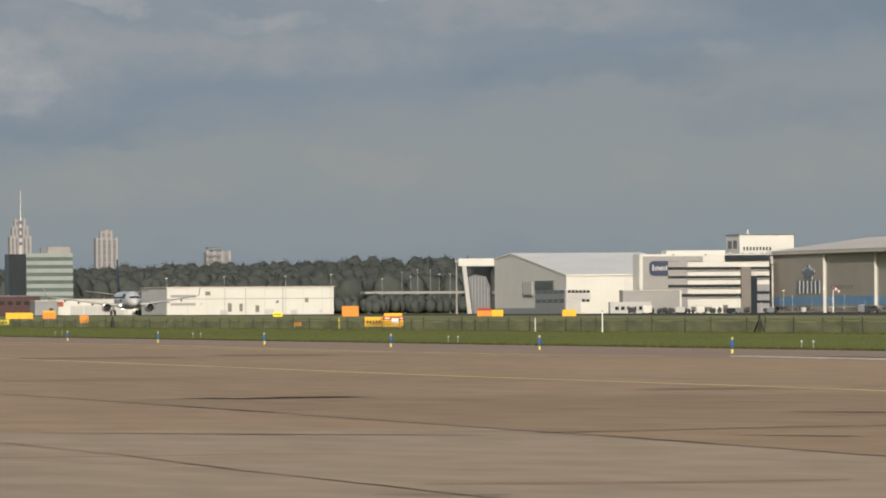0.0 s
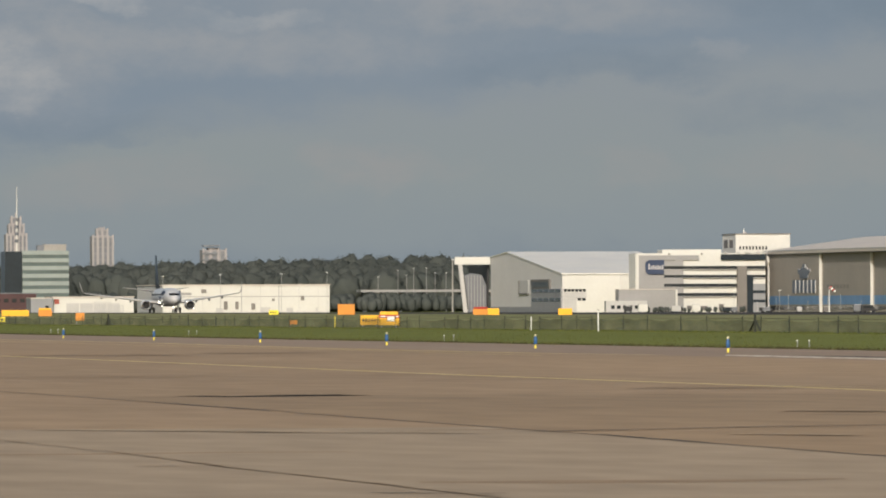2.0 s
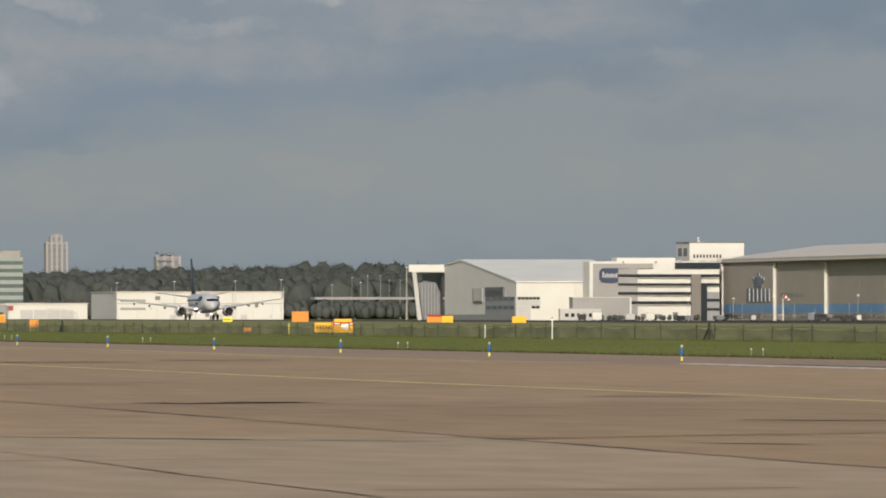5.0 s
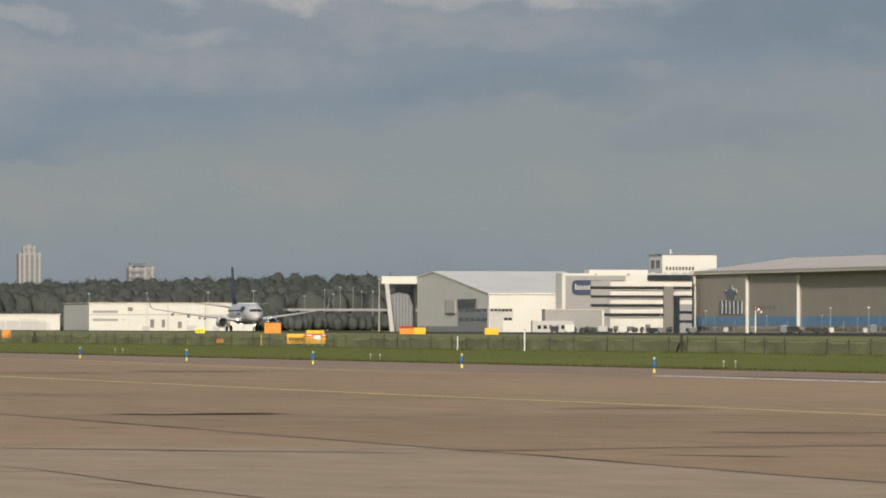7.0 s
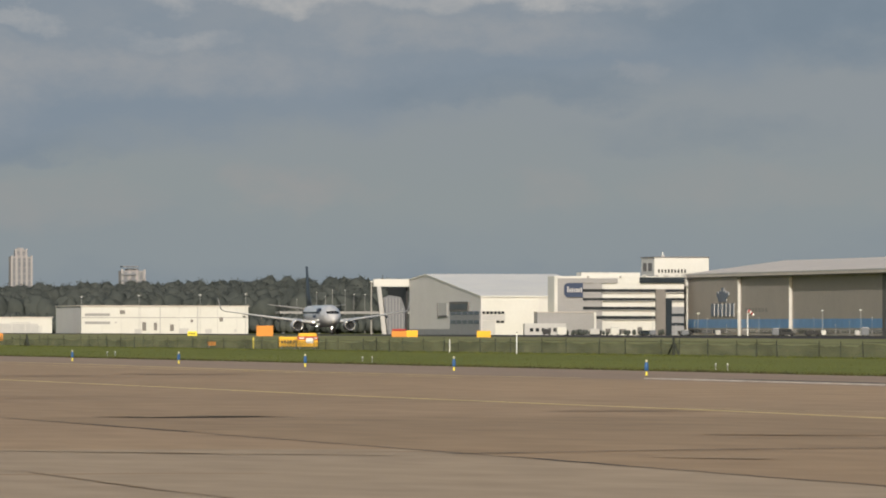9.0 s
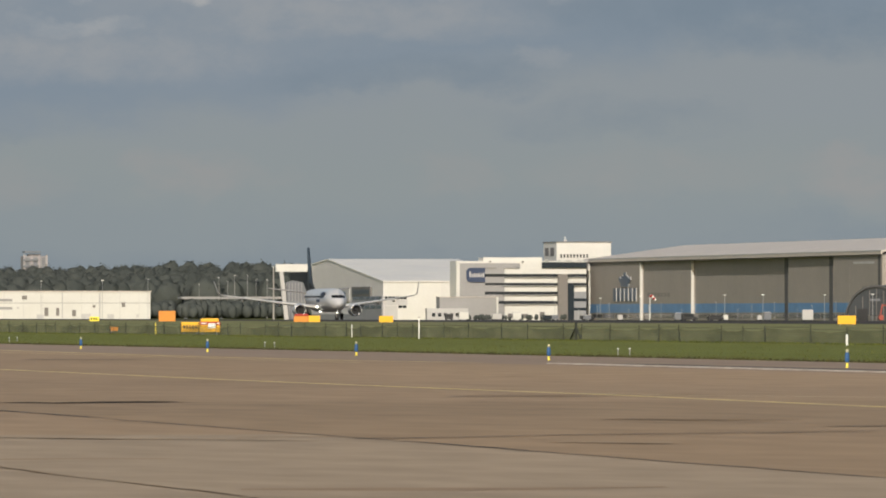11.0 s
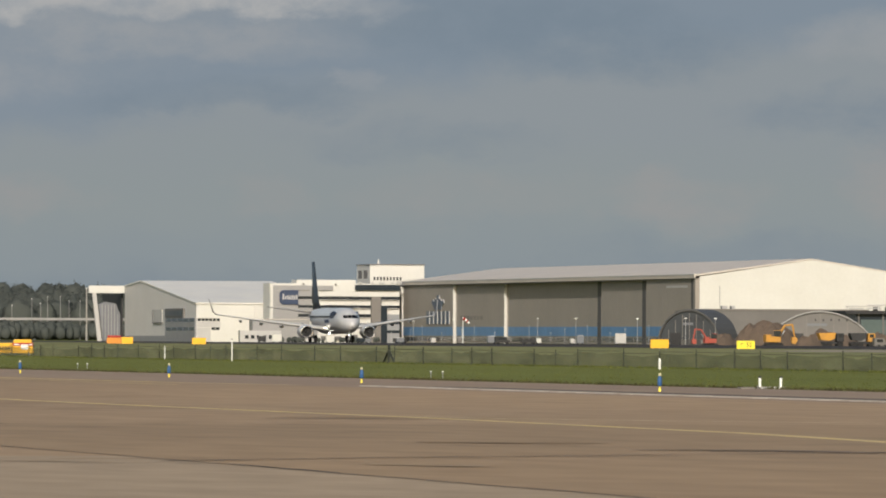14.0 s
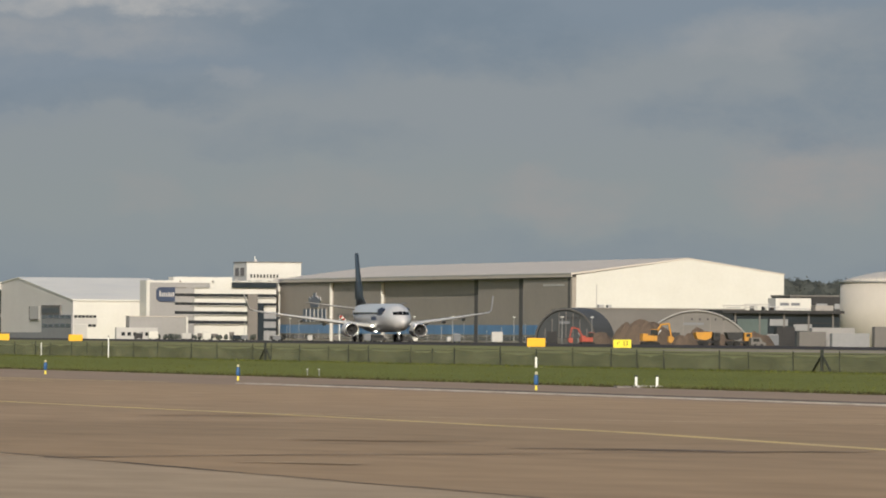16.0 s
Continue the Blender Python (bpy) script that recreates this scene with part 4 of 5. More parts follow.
for x, y, w, h, m in ((556, 2600, 1.3, 1.6, "white_wall"), (557, 2560, 1.2, 1.5, "hatch_grey"), (560, 2512, 3.0, 3.0, "hatch_grey"), (552, 2690, 2.0, 1.7, "workshop_grey"), (553, 2735, 1.4, 1.6, "hatch_grey"), (550, 2770, 2.2, 1.6, "far_dark"), (548, 2810, 1.8, 1.6, "far_dark"),
                      (556, 2665, 2.4, 2.2, "far_dark"), (556, 2545, 2.0, 2.4, "far_dark"), (487, 1935, 3.0, 1.6, "machine_red"), (505, 1990, 2.6, 2.6, "far_dark"), (552.5, 2895, 2.6, 2.4, "white_wall"), (548, 2905, 3.0, 2.0, "hatch_grey"), (538, 2908, 3.0, 2.6, "white_wall"), (534, 2912, 2.4, 2.0, "black_metal")):
    cart(x, y, w, h, m, "small wheeled service cart on the hangar apron")
for k in range(16):
    y = 2500 + k * 26 + (k * 37 % 11)
    t = thing("bollard_lamp", "thin steel lamp standard before the hangar doors", "lamp post", (572, y, 0), "lamp standards")
    part("shaft", tube(bmesh.new(), (0, 0, 0), (0, 0, 3.2 + (k * 5 % 3)), 0.07, 0.05, 6), "steel", t)
    part("head", boxes((-0.2, 0.2, -0.1, 0.1, 3.2 + (k * 5 % 3), 3.35 + (k * 5 % 3))), "steel", t)


def light_pole(x, y, h, label="slim steel floodlight pole on the hangar apron", m="steel", r=0.085):
    t = thing("light_pole", label, "lamp post", (x, y, 0), "light poles")
    part("shaft", tube(bmesh.new(), (0, 0, 0), (0, 0, h), r, r * 0.6), m, t)
    part("head", boxes((-0.4, 0.4, -0.15, 0.15, h, h + 0.18), bevel=0.05), "white_plastic", t)
    return t


for x, y, h in ((560, 2620, 7.2), (560, 2569, 7.2), (560, 2491, 7.0), (552, 2700, 7.0), (552, 2760, 6.6), (548, 2810, 6.6), (492.6, 2140, 6.4), (500.2, 2142, 6.4), (379.9, 2860, 11.6), (397.7, 2860, 12.0), (416.6, 2860, 12.2), (431, 2862, 12.6)):
    light_pole(x, y, h)
light_pole(469.7, 2860, 16.4, "tall red and white mast beside the door gantry", "concrete", 0.3)
for x, y in ((655, 4195), (664, 4195), (668, 4195), (672, 4200), (677, 4195), (681, 4195), (686, 4195)):
    light_pole(x, y, 15.5 + (x * 7 % 5), "tall pale road light in front of the woods", "bay_grey", 0.13)
road = thing("viaduct", "pale concrete road viaduct in front of the woods", "bridge", (648, 4200, 0))
part("deck", boxes((0, 62, 0, 14, 8.9, 10.0)), "bay_grey", road, "pale concrete deck edge")
for k in range(8):
    part("pier", boxes((2 + k * 8, 3.2 + k * 8, 4, 8, 0, 8.6)), "far_dark", road)
woods("scrub", "dark scrub and young trees below the viaduct", wood_rows(9, 585, 720, 4120, 110, (8.5, 9, 9.4, 9, 8.6), 30), 7, 300, 2)
woods("scrub", "dark hedge behind the sheds", wood_rows(11, 440, 600, 4150, 110, (12, 11, 10, 10, 9), 40), 8, 300, 2)

woods("shrubs", "grey-green shrubs along the annex wall", wood_rows(13, 541, 553, 2915, 16, (2.0, 2.3, 1.8, 2.2), 3), 9, 250, 2)
woods("shrubs", "thin young trees before the office block", wood_rows(14, 556, 574, 2925, 12, (1.4, 2.0, 2.8, 1.6, 2.4), 4), 10, 250, 2)

# ---- apron markings and joints ----
M["paint_pale"] = mat("faded_pale_paint", (0.58, 0.46, 0.29), 0.7, alt=(0.46, 0.35, 0.21), big=0.25, fine=2.0, spread=0.1, spec=0.1)
M["patch"] = mat("dark_patch_asphalt", (0.16, 0.125, 0.10), 0.9, big=0.1, fine=1.0, spread=0.1, spec=0.08)
def ribbon(points, w, z, seed=0, ragged=0.0):
    """A thin strip through (x, y) points, w wide, with ragged edges."""
    bm, rng, rows = bmesh.new(), random.Random(seed), []
    pts = [Vector((*p, 0)) for p in points]
    fine = []
    for a, b in zip(pts, pts[1:]):
        n = max(1, int((b - a).length / (1.2 if ragged else 12)))
        fine += [a.lerp(b, k / n) for k in range(n)]
    fine.append(pts[-1])
    for k, p in enumerate(fine):
        d = (fine[min(k + 1, len(fine) - 1)] - fine[max(k - 1, 0)]).normalized()
        s = Vector((-d.y, d.x, 0))
        end = min(1.0, (k + 1) / 3, (len(fine) - k) / 3) if ragged else 1.0
        ww, off = w / 2 * (1 + ragged * rng.uniform(-0.8, 0.8)) * end, s * (ragged * w * rng.uniform(-0.7, 0.7))
        rows.append((bm.verts.new((*(p + off + s * ww).xy, z)), bm.verts.new((*(p + off - s * ww).xy, z))))
    for (a, b), (c, d) in zip(rows, rows[1:]):
        bm.faces.new((a, b, d, c))
    return bm


def marking(name, label, bm, m):
    return tagged(part(name, bm, m), label, "marking", "apron markings", "structure")


marking("edge_line", "faded yellow edge line on the apron", ribbon([(61.0, 1200), (61.4, 462), (59.9, 412), (59.2, 385), (59.8, 346), (61.9, 331)], 0.55, 0.004), "paint_yellow")
kerb = thing("edge_kerb", "low pale kerb between asphalt shoulder and apron", "kerb", (62.9, 0, 0), kind="structure")
for k in range(29):
    part("kerb_stone", boxes((-0.25, 0.25, 146 + k * 6.1, 152 + k * 6.1, -0.1, 0.032), bevel=0.008), "paint_white", kerb)
marking("asphalt_patch", "dark asphalt repair strip along the kerb", ribbon([(64.6, 322), (64.9, 150)], 2.8, 0.001, 3, 0.05), "patch")
marking("guide_line", "worn yellow taxi guide line on the apron", ribbon([(39.8, 420), (39.4, 300), (38.9, 238), (39.2, 212), (39.5, 197), (39.2, 165), (37.6, 140), (35, 110)], 0.5, 0.004), "paint_yellow")
marking("guide_line", "pale taxi line curving off to the shoulder", ribbon([(39.8, 201), (40.8, 194.4), (43.6, 189.6), (46.4, 186), (48.8, 183), (56, 174), (61, 168)], 0.36, 0.005), "paint_pale")
marking("guide_line", "faded yellow line near the shoulder", ribbon([(57.6, 600), (57.4, 330)], 0.3, 0.004), "paint_yellow")
M["tar_faint"] = mat("faint_joint_stain", (0.17, 0.118, 0.08), 0.9, alt=(0.20, 0.14, 0.095), big=0.3, fine=3.0, spread=0.08)
M["pale_worn"] = mat("pale_worn_concrete", (0.47, 0.36, 0.245), 0.9, alt=(0.42, 0.31, 0.205), big=0.3, fine=0.75, bump=0.3, spread=0.15, spec=0.08, stretch=(1, 0.3, 1))
M["crack"] = mat("black_open_joint", (0.03, 0.024, 0.02), 0.95, big=0.4, fine=3.0, spread=0.1, spec=0.05)
M["seam_faint"] = mat("brown_seam", (0.375, 0.283, 0.190), 0.9, alt=(0.40, 0.302, 0.203), big=0.5, fine=0.75, bump=0.3, spread=0.15, spec=0.08, stretch=(1, 0.3, 1))
M["stain"] = mat("rubber_stain", (0.31, 0.22, 0.142), 0.9, alt=(0.36, 0.258, 0.164), big=0.12, fine=0.75, bump=0.3, spread=0.12, spec=0.08, stretch=(1, 0.3, 1))
SEAM = "tarred expansion joint in the concrete"
for n, (pts, w, m) in enumerate((
    ([(24.4, 181.8), (25.4, 180.9), (26.4, 181.6), (27.7, 182.6)], 3.0, "crack"), ([(26.6, 183.0), (27.9, 183.5)], 1.8, "crack"), ([(22.4, 215), (22.5, 153)], 0.10, "tar_faint"), ([(22.35, 153), (22.3, 128), (22.2, 107), (22.2, 80)], 0.09, "tar_faint"), ([(22.4, 170), (22.4, 155)], 0.10, "tar"), ([(22.3, 124), (22.3, 116)], 0.08, "tar"),
    ([(31.6, 140), (33.6, 140.4), (34.2, 137.4), (36.5, 137.5)], 1.5, "tar_faint"),
    ([(32.4, 138.9), (33.9, 138.2)], 1.1, "tar"), ([(13.2, 85.4), (14.4, 84.8)], 0.6, "tar"), ([(35.6, 193.6), (38.6, 192.2)], 2.4, "tar_faint"),
    ([(14.1, 135), (14.0, 124), (14.15, 112)], 0.05, "seam_faint"), ([(14.2, 112), (14.0, 100), (14.1, 82)], 0.07, "seam_faint"), ([(22.0, 126.9), (25.7, 130.7), (29.4, 133.4), (37, 138.8)], 0.3, "tar_faint"), ([(22.0, 126.9), (23.2, 127.8)], 0.7, "tar"), ([(27.6, 131.7), (30.5, 132.4)], 0.3, "tar"),
    ([(52.4, 357), (53.4, 354)], 7.0, "tar_faint"), ([(41.0, 343), (42.2, 340)], 6.0, "tar_faint"), ([(43.6, 343), (44.2, 340)], 6.0, "tar_faint"), ([(46.4, 298.5), (48.6, 297.3)], 2.5, "stain"), ([(26, 231.6), (32, 231.9)], 1.2, "stain"),
    ([(15.6, 131.8), (18.8, 127.8), (22.2, 124.5)], 0.5, "pale_worn"), ([(23.9, 123.4), (25.3, 121.6)], 1.6, "pale_worn"), ([(13.2, 101.2), (14.0, 100.6)], 0.5, "pale_worn"), ([(30, 150), (33, 149)], 1.5, "stain"), ([(47.6, 255), (50.0, 254)], 2.5, "pale_worn"))):
    marking("joint_seam", SEAM, ribbon(pts, w, 0.004 + 0.0006 * n, n, 0.5), m)
rng = random.Random(21)
for k in range(70):
    x, y = rng.uniform(10, 59), rng.uniform(84, 360)
    pts = [(x, y), (x + rng.uniform(2, 7), y + rng.uniform(-0.6, 0.6))]
    marking("surface_stain", "faint darker stain on the concrete", ribbon(pts, rng.uniform(0.4, 2.2), 0.0012 + 0.00003 * k, k, 0.5), "stain")


# ---- edge markers, lamps, fence ----
M["cap_cream"] = mat("cream_reflector", (0.55, 0.50, 0.30), 0.5, big=0.5, fine=4.0, spread=0.06)


def edge_marker():
    t = thing("edge_marker", "blue edge marker with white cap and yellow foot", "marker", (67.2, 295.6, 0), "taxiway edge markers")
    n = 14
    ring = lambda r, z: [(r * math.cos(k * math.tau / n), r * math.sin(k * math.tau / n), z) for k in range(n)]
    part("foot", loft(bmesh.new(), [ring(0.06, 0), ring(0.045, 0.03), ring(0.036, 0.17)]), "marker_yellow", t, "yellow breakaway foot", True)
    part("sleeve", loft(bmesh.new(), [ring(0.05, 0.165), ring(0.078, 0.21), ring(0.074, 0.43), ring(0.045, 0.50)]), "blue", t, "", True)
    part("cap", loft(bmesh.new(), [ring(0.035, 0.495), ring(0.05, 0.51), ring(0.05, 0.58), ring(0.025, 0.60)]), "cap_cream", t, "pale reflective cap", True)
    return t


first = edge_marker()
for y in (345.8, 387.9, 427.9, 468.8, 509.6, 550.2, 592, 634):
    copy_thing(first, pose(67.2, y, 0))


def lamp_pair(x, y, h=0.36, gap=0.74, plinth=True, s=1.0):
    t = thing("guard_light", "pair of white guard lights on a concrete plinth", "airfield light", (x, y, 0.02), "guard lights in the grass")
    if plinth:
        part("plinth", boxes((-0.42, 0.5, -0.3, 0.3, -0.05, 0.05), bevel=0.02), "hatch_grey", t, "grey concrete plinth")
        part("cable_cover", boxes((-1.1, -0.45, -0.25, 0.3, -0.05, 0.03), bevel=0.01), "dark_door", t, "dark cable cover")
    for s in (-1, 1):
        n = 12
        ring = lambda r, z, s=s: [(s * gap / 2 + r * math.cos(k * math.tau / n), r * math.sin(k * math.tau / n), z) for k in range(n)]
        part("lamp_post", loft(bmesh.new(), [ring(0.055, -0.02), ring(0.045, 0.05), ring(0.046, h * 0.6), ring(0.048, h)] if plinth else [ring(0.03, -0.02), ring(0.022, 0.05), ring(0.022, h * 0.7), ring(0.034, h * 0.72), ring(0.034, h)]), "white_plastic" if plinth else "steel", t, "slim lamp post", True)
        part("lamp_cap", loft(bmesh.new(), [ring(0.05, h - 0.01), ring(0.053, h + 0.03), ring(0.03, h + 0.05)] if plinth else [ring(0.036, h - 0.01), ring(0.04, h + 0.02), ring(0.02, h + 0.04)]), "black_metal" if plinth else "white_plastic", t, "lamp cap", True)
    return t


lamp_pair(75.5, 315.0)
for x, y in ((77.6, 383.0), (78.3, 478), (80, 588), (79, 652)):
    lamp_pair(x, y, 0.27, 0.5, False)

M["net"] = bpy.data.materials.new("dark_mesh_net")
M["net"].use_nodes = True
_n, _l = M["net"].node_tree.nodes, M["net"].node_tree.links
_tr, _mx, _tx = _n.new("ShaderNodeBsdfTransparent"), _n.new("ShaderNodeMixShader"), _n.new("ShaderNodeTexNoise")
_tc, _mp, _rg = _n.new("ShaderNodeTexCoord"), _n.new("ShaderNodeMapping"), _n.new("ShaderNodeMapRange")
_n["Principled BSDF"].inputs["Base Color"].default_value, _n["Principled BSDF"].inputs["Roughness"].default_value = (0.100, 0.108, 0.056, 1), 0.9
_mp.inputs["Scale"].default_value = (1, 0.09, 0.5)
_tx.inputs["Scale"].default_value, _tx.inputs["Detail"].default_value = 1.2, 4
_rg.inputs["From Min"].default_value, _rg.inputs["From Max"].default_value, _rg.inputs["To Min"].default_value, _rg.inputs["To Max"].default_value = 0.32, 0.68, 0.12, 0.42
_l.new(_tc.outputs["Object"], _mp.inputs[0]), _l.new(_mp.outputs[0], _tx.inputs["Vector"]), _l.new(_tx.outputs["Fac"], _rg.inputs[0]), _l.new(_rg.outputs[0], _mx.inputs[0])
_l.new(_tr.outputs[0], _mx.inputs[1]), _l.new(_n["Principled BSDF"].outputs[0], _mx.inputs[2]), _l.new(_mx.outputs[0], _n["Material Output"].inputs["Surface"])


def fence():
    t = thing("fence", "low fence of dark mesh net on weathered posts", "fence", (FENCE_X, 0, 0.05))
    rng = random.Random(4)
    y = 380.0
    while y < 1500:
        gap = rng.choice((6.0, 9.0, 9.0, 12.0))
        h = 0.98 + rng.uniform(-0.06, 0.08)
        lean = rng.uniform(-0.05, 0.05)
        part("post", tube(bmesh.new(), (0, y, -0.1), (lean, y + lean * 2, h + 0.06), 0.055 if rng.random() < 0.4 else 0.028, 0.028, 6), "post_dark", t)
        if rng.random() < 0.09:
            part("brace", tube(bmesh.new(), (0.02, y + 1.2, -0.1), (0.02, y, h - 0.1), 0.06, 0.05, 6), "post_dark", t)
        bm, n = bmesh.new(), 6
        rows = []
        for k in range(n + 1):
            u = k / n
            sag = 0.10 * math.sin(math.pi * u) * rng.uniform(0.5, 1.4)
            rows.append([bm.verts.new((0.03 * math.sin(u * 9 + y) + d, y + gap * u, z)) for d in (0, 0.02) for z in (0.02, h - 0.16 - sag)])
        for a, b in zip(rows, rows[1:]):
            for i, j in ((0, 1), (1, 3), (3, 2), (2, 0)):
                bm.faces.new((a[i], a[j], b[j], b[i]))
        part("net_panel", bm, "net", t, "dark mesh net panel")
        part("top_wire", tube(bmesh.new(), (0, y, h - 0.1), (0, y + gap, h - 0.1), 0.010, 0.012, 4), "post_dark", t)
        y += gap
    for yy in (582.3, 443.0, 905.0):
        part("brace_post", tube(bmesh.new(), (-0.1, yy, -0.1), (-0.1, yy, 1.16), 0.09, 0.08, 8), "post_dark", t, "stout dark brace post")
        part("brace", tube(bmesh.new(), (-0.1, yy + 2.2, -0.1), (-0.1, yy, 0.9), 0.07, 0.06, 6), "post_dark", t)
        part("brace", tube(bmesh.new(), (-0.1, yy - 2.2, -0.1), (-0.1, yy, 0.9), 0.07, 0.06, 6), "post_dark", t)
    return t


fence()


def post(name, x, y, z, h, r, m, label, band=None):
    t = thing(name, label, "post", (x, y, z), "marker posts")
    part("shaft", tube(bmesh.new(), (0, 0, -0.1), (0, 0, h), r, r, 10), m, t)
    part("cap", tube(bmesh.new(), (0, 0, h), (0, 0, h + 0.1), r * 1.15, r * 0.6, 10), band or m, t)
    return t


post("white_post", 114.6, 636.3, 0.05, 1.42, 0.042, "white_plastic", "white post with dark cap by the fence", "post_dark")
post("white_post", 114.6, 663.3, 0.05, 0.9, 0.035, "white_plastic", "short white post by the fence")
post("white_post", 112, 492.7, 0.05, 0.5, 0.065, "white_plastic", "short white post in the grass before the fence")
post("white_post", 120, 792.4, 0.05, 0.9, 0.05, "marker_yellow", "thin yellow post by the fence")


# ---- signs and cabinets along the runway ----
def lettering(text, size, parent, place, m):
    c = bpy.data.curves.new("lettering", "FONT")
    c.body, c.size, c.align_x, c.align_y, c.extrude = text, size, "CENTER", "CENTER", 0.01
    ob = new("lettering", c)
    ob.data.materials.append(M[m])
    ob.parent = parent
    ob.matrix_basis = pose(*place, 90, 0, 0)
    return ob


def sign(x, y, z, w, h, m, label, legs=2, top=None, text="", tm="black_metal", bars=0):
    t = thing("airfield_sign", label, "sign", (x, y, z), "airfield signs")
    board = part("board", boxes((-w / 2, w / 2, -0.16, 0.16, 0.18, h), bevel=0.04), m, t)
    for k in range(legs):
        xx = -w * 0.36 + w * 0.72 * k / max(1, legs - 1)
        part("leg", tube(bmesh.new(), (xx, 0, -0.25), (xx, 0, 0.2), 0.05), "steel", t)
    if top:
        part("hood", boxes((-w / 2 + 0.1, w / 2 - 0.1, -0.2, 0.2, h - 0.02, h + 0.34), bevel=0.1), top, t, "painted lamp hood")
    if text:
        lettering(text, h * 0.62, board, (0, -0.175, (h + 0.2) / 2), tm)
    for k in range(bars):
        part("marking_bar", boxes((-w * 0.4 + k * w * 0.8 / bars, -w * 0.4 + (k + 0.6) * w * 0.8 / bars, -0.19, -0.15, h * 0.45, h * 0.72)), tm, board)
    return t


sign(232, 979.3, 0.47, 1.95, 1.05, "sign_yellow", "yellow taxiway sign with black characters", text="\u2196 S3")
sign(232, 1020.7, 0.47, 2.05, 1.15, "yellow", "yellow cabinet with domed lamps by the runway", 3)
sign(232, 1387, 0.47, 2.3, 1.05, "orange", "orange signboard with red top by the runway", top="red")
sign(232, 1375.5, 0.47, 1.7, 1.15, "yellow", "yellow cabinet beside the orange signboard")
sign(232, 1314.5, 0.47, 2.0, 1.1, "yellow", "yellow cabinet by the runway")
sign(232, 1519.7, 0.47, 2.75, 1.9, "orange", "large orange cabinet by the runway")
sign(232, 1602.2, 0.47, 1.65, 0.95, "sign_yellow", "yellow sign before the cargo shed", bars=3)
sign(124, 799, 0.08, 1.6, 1.02, "yellow", "yellow signboard with dark bars behind the fence", bars=5)
s = sign(124, 788.4, 0.08, 1.75, 1.0, "yellow", "orange-yellow sign cluster with red top", top="yellow")
part("red_band", boxes((-0.88, 0.88, -0.21, -0.17, 0.78, 1.06)), "red", s, "red sign band with white bars")
part("white_panel", boxes((-0.16, 0.46, -0.24, -0.2, 0.5, 0.92), bevel=0.02), "white_plastic", s)
part("band_bar", boxes((0.5, 0.8, -0.23, -0.2, 0.87, 0.96)), "white_plastic", s)
part("band_bar", boxes((-0.75, -0.3, -0.23, -0.2, 0.87, 0.96)), "white_plastic", s)
part("side_board", boxes((0.9, 0.98, -0.1, 0.1, -0.05, 0.9)), "post_dark", s)
sign(124, 844, 0.08, 0.7, 0.55, "orange", "small orange marker board behind the fence", 1)
sign(124, 1000.7, 0.3, 0.95, 1.0, "orange", "orange marker board behind the fence", 1)
sign(124, 1074.5, 0.08, 1.0, 0.75, "sign_yellow", "yellow marker board with black bars", 1, bars=2)
sign(200, 1709.8, 0.28, 5.0, 1.3, "yellow", "long yellow equipment cover by the runway", 4)
sign(200, 1664.2, 0.28, 2.4, 1.3, "orange", "orange and yellow equipment cover", top="yellow")
sock = thing("windsock", "red and white windsock on a white pole", "windsock", (330, 1606, 0))
part("pole", tube(bmesh.new(), (0, 0, 0), (0, 0, 5.2), 0.09, 0.06), "white_plastic", sock)
for k in range(4):
    a, b = Vector((0.05 + k * 0.26, 0, 5.1 - k * 0.2)), Vector((0.05 + (k + 1) * 0.26, 0, 4.9 - k * 0.2))
    part("sock_ring", tube(bmesh.new(), a, b, 0.34 - k * 0.04, 0.30 - k * 0.04, 12), "red" if k % 2 == 0 else "white_plastic", sock)


def tufts(name, label, seed, count, place, m="tuft"):
    """Many small grass tufts of three bent blades each, in one mesh."""
    rng = random.Random(seed)
    vs, fs = [], []
    for _ in range(count):
        x, y, z, h = place(rng)
        for _k in range(3):
            a, w, d = rng.uniform(0, math.tau), h * rng.uniform(0.25, 0.5), h * rng.uniform(0.1, 0.6)
            c, s_, n = math.cos(a), math.sin(a), len(vs)
            vs += [(x - w * s_, y + w * c, z - 0.02), (x + w * s_, y - w * c, z - 0.02), (x + d * c, y + d * s_, z + h)]
            fs.append((n, n + 1, n + 2))
    me = bpy.data.meshes.new(name)
    me.from_pydata(vs, [], fs)
    me.materials.append(M[m])
    return tagged(new(name, me), label, "grass", kind="stuff")


M["tuft"] = mat("grass_blades", (0.128, 0.142, 0.038), 0.9, alt=(0.108, 0.122, 0.033), big=0.08, fine=0.7, spread=0.2, spec=0.05, stretch=(1, 0.3, 1))
M["tuft_dark"] = mat("rank_grass_and_soil", (0.085, 0.085, 0.03), 0.95, alt=(0.055, 0.05, 0.025), big=0.3, fine=2.0, spread=0.2, spec=0.05)
tufts("grass_edge", "ragged dark grass edge over the asphalt", 31, 9000, lambda r: (74.9 + abs(r.gauss(0, 0.25)), 240 + 620 * r.random() ** 1.4, 0.0, r.uniform(0.03, 0.11)), "tuft_dark")
tufts("grass_tufts", "uneven green grass tufts before the fence", 32, 26000, lambda r: (75.3 + 39 * r.random(), 250 + 700 * r.random() ** 1.3, 0.03, r.uniform(0.03, 0.08)))
tufts("fence_grass", "tall rank grass along the fence foot", 33, 9000, lambda r: (114.4 + r.gauss(0, 0.5), 380 + 900 * r.random(), 0.05, r.uniform(0.05, 0.16)))

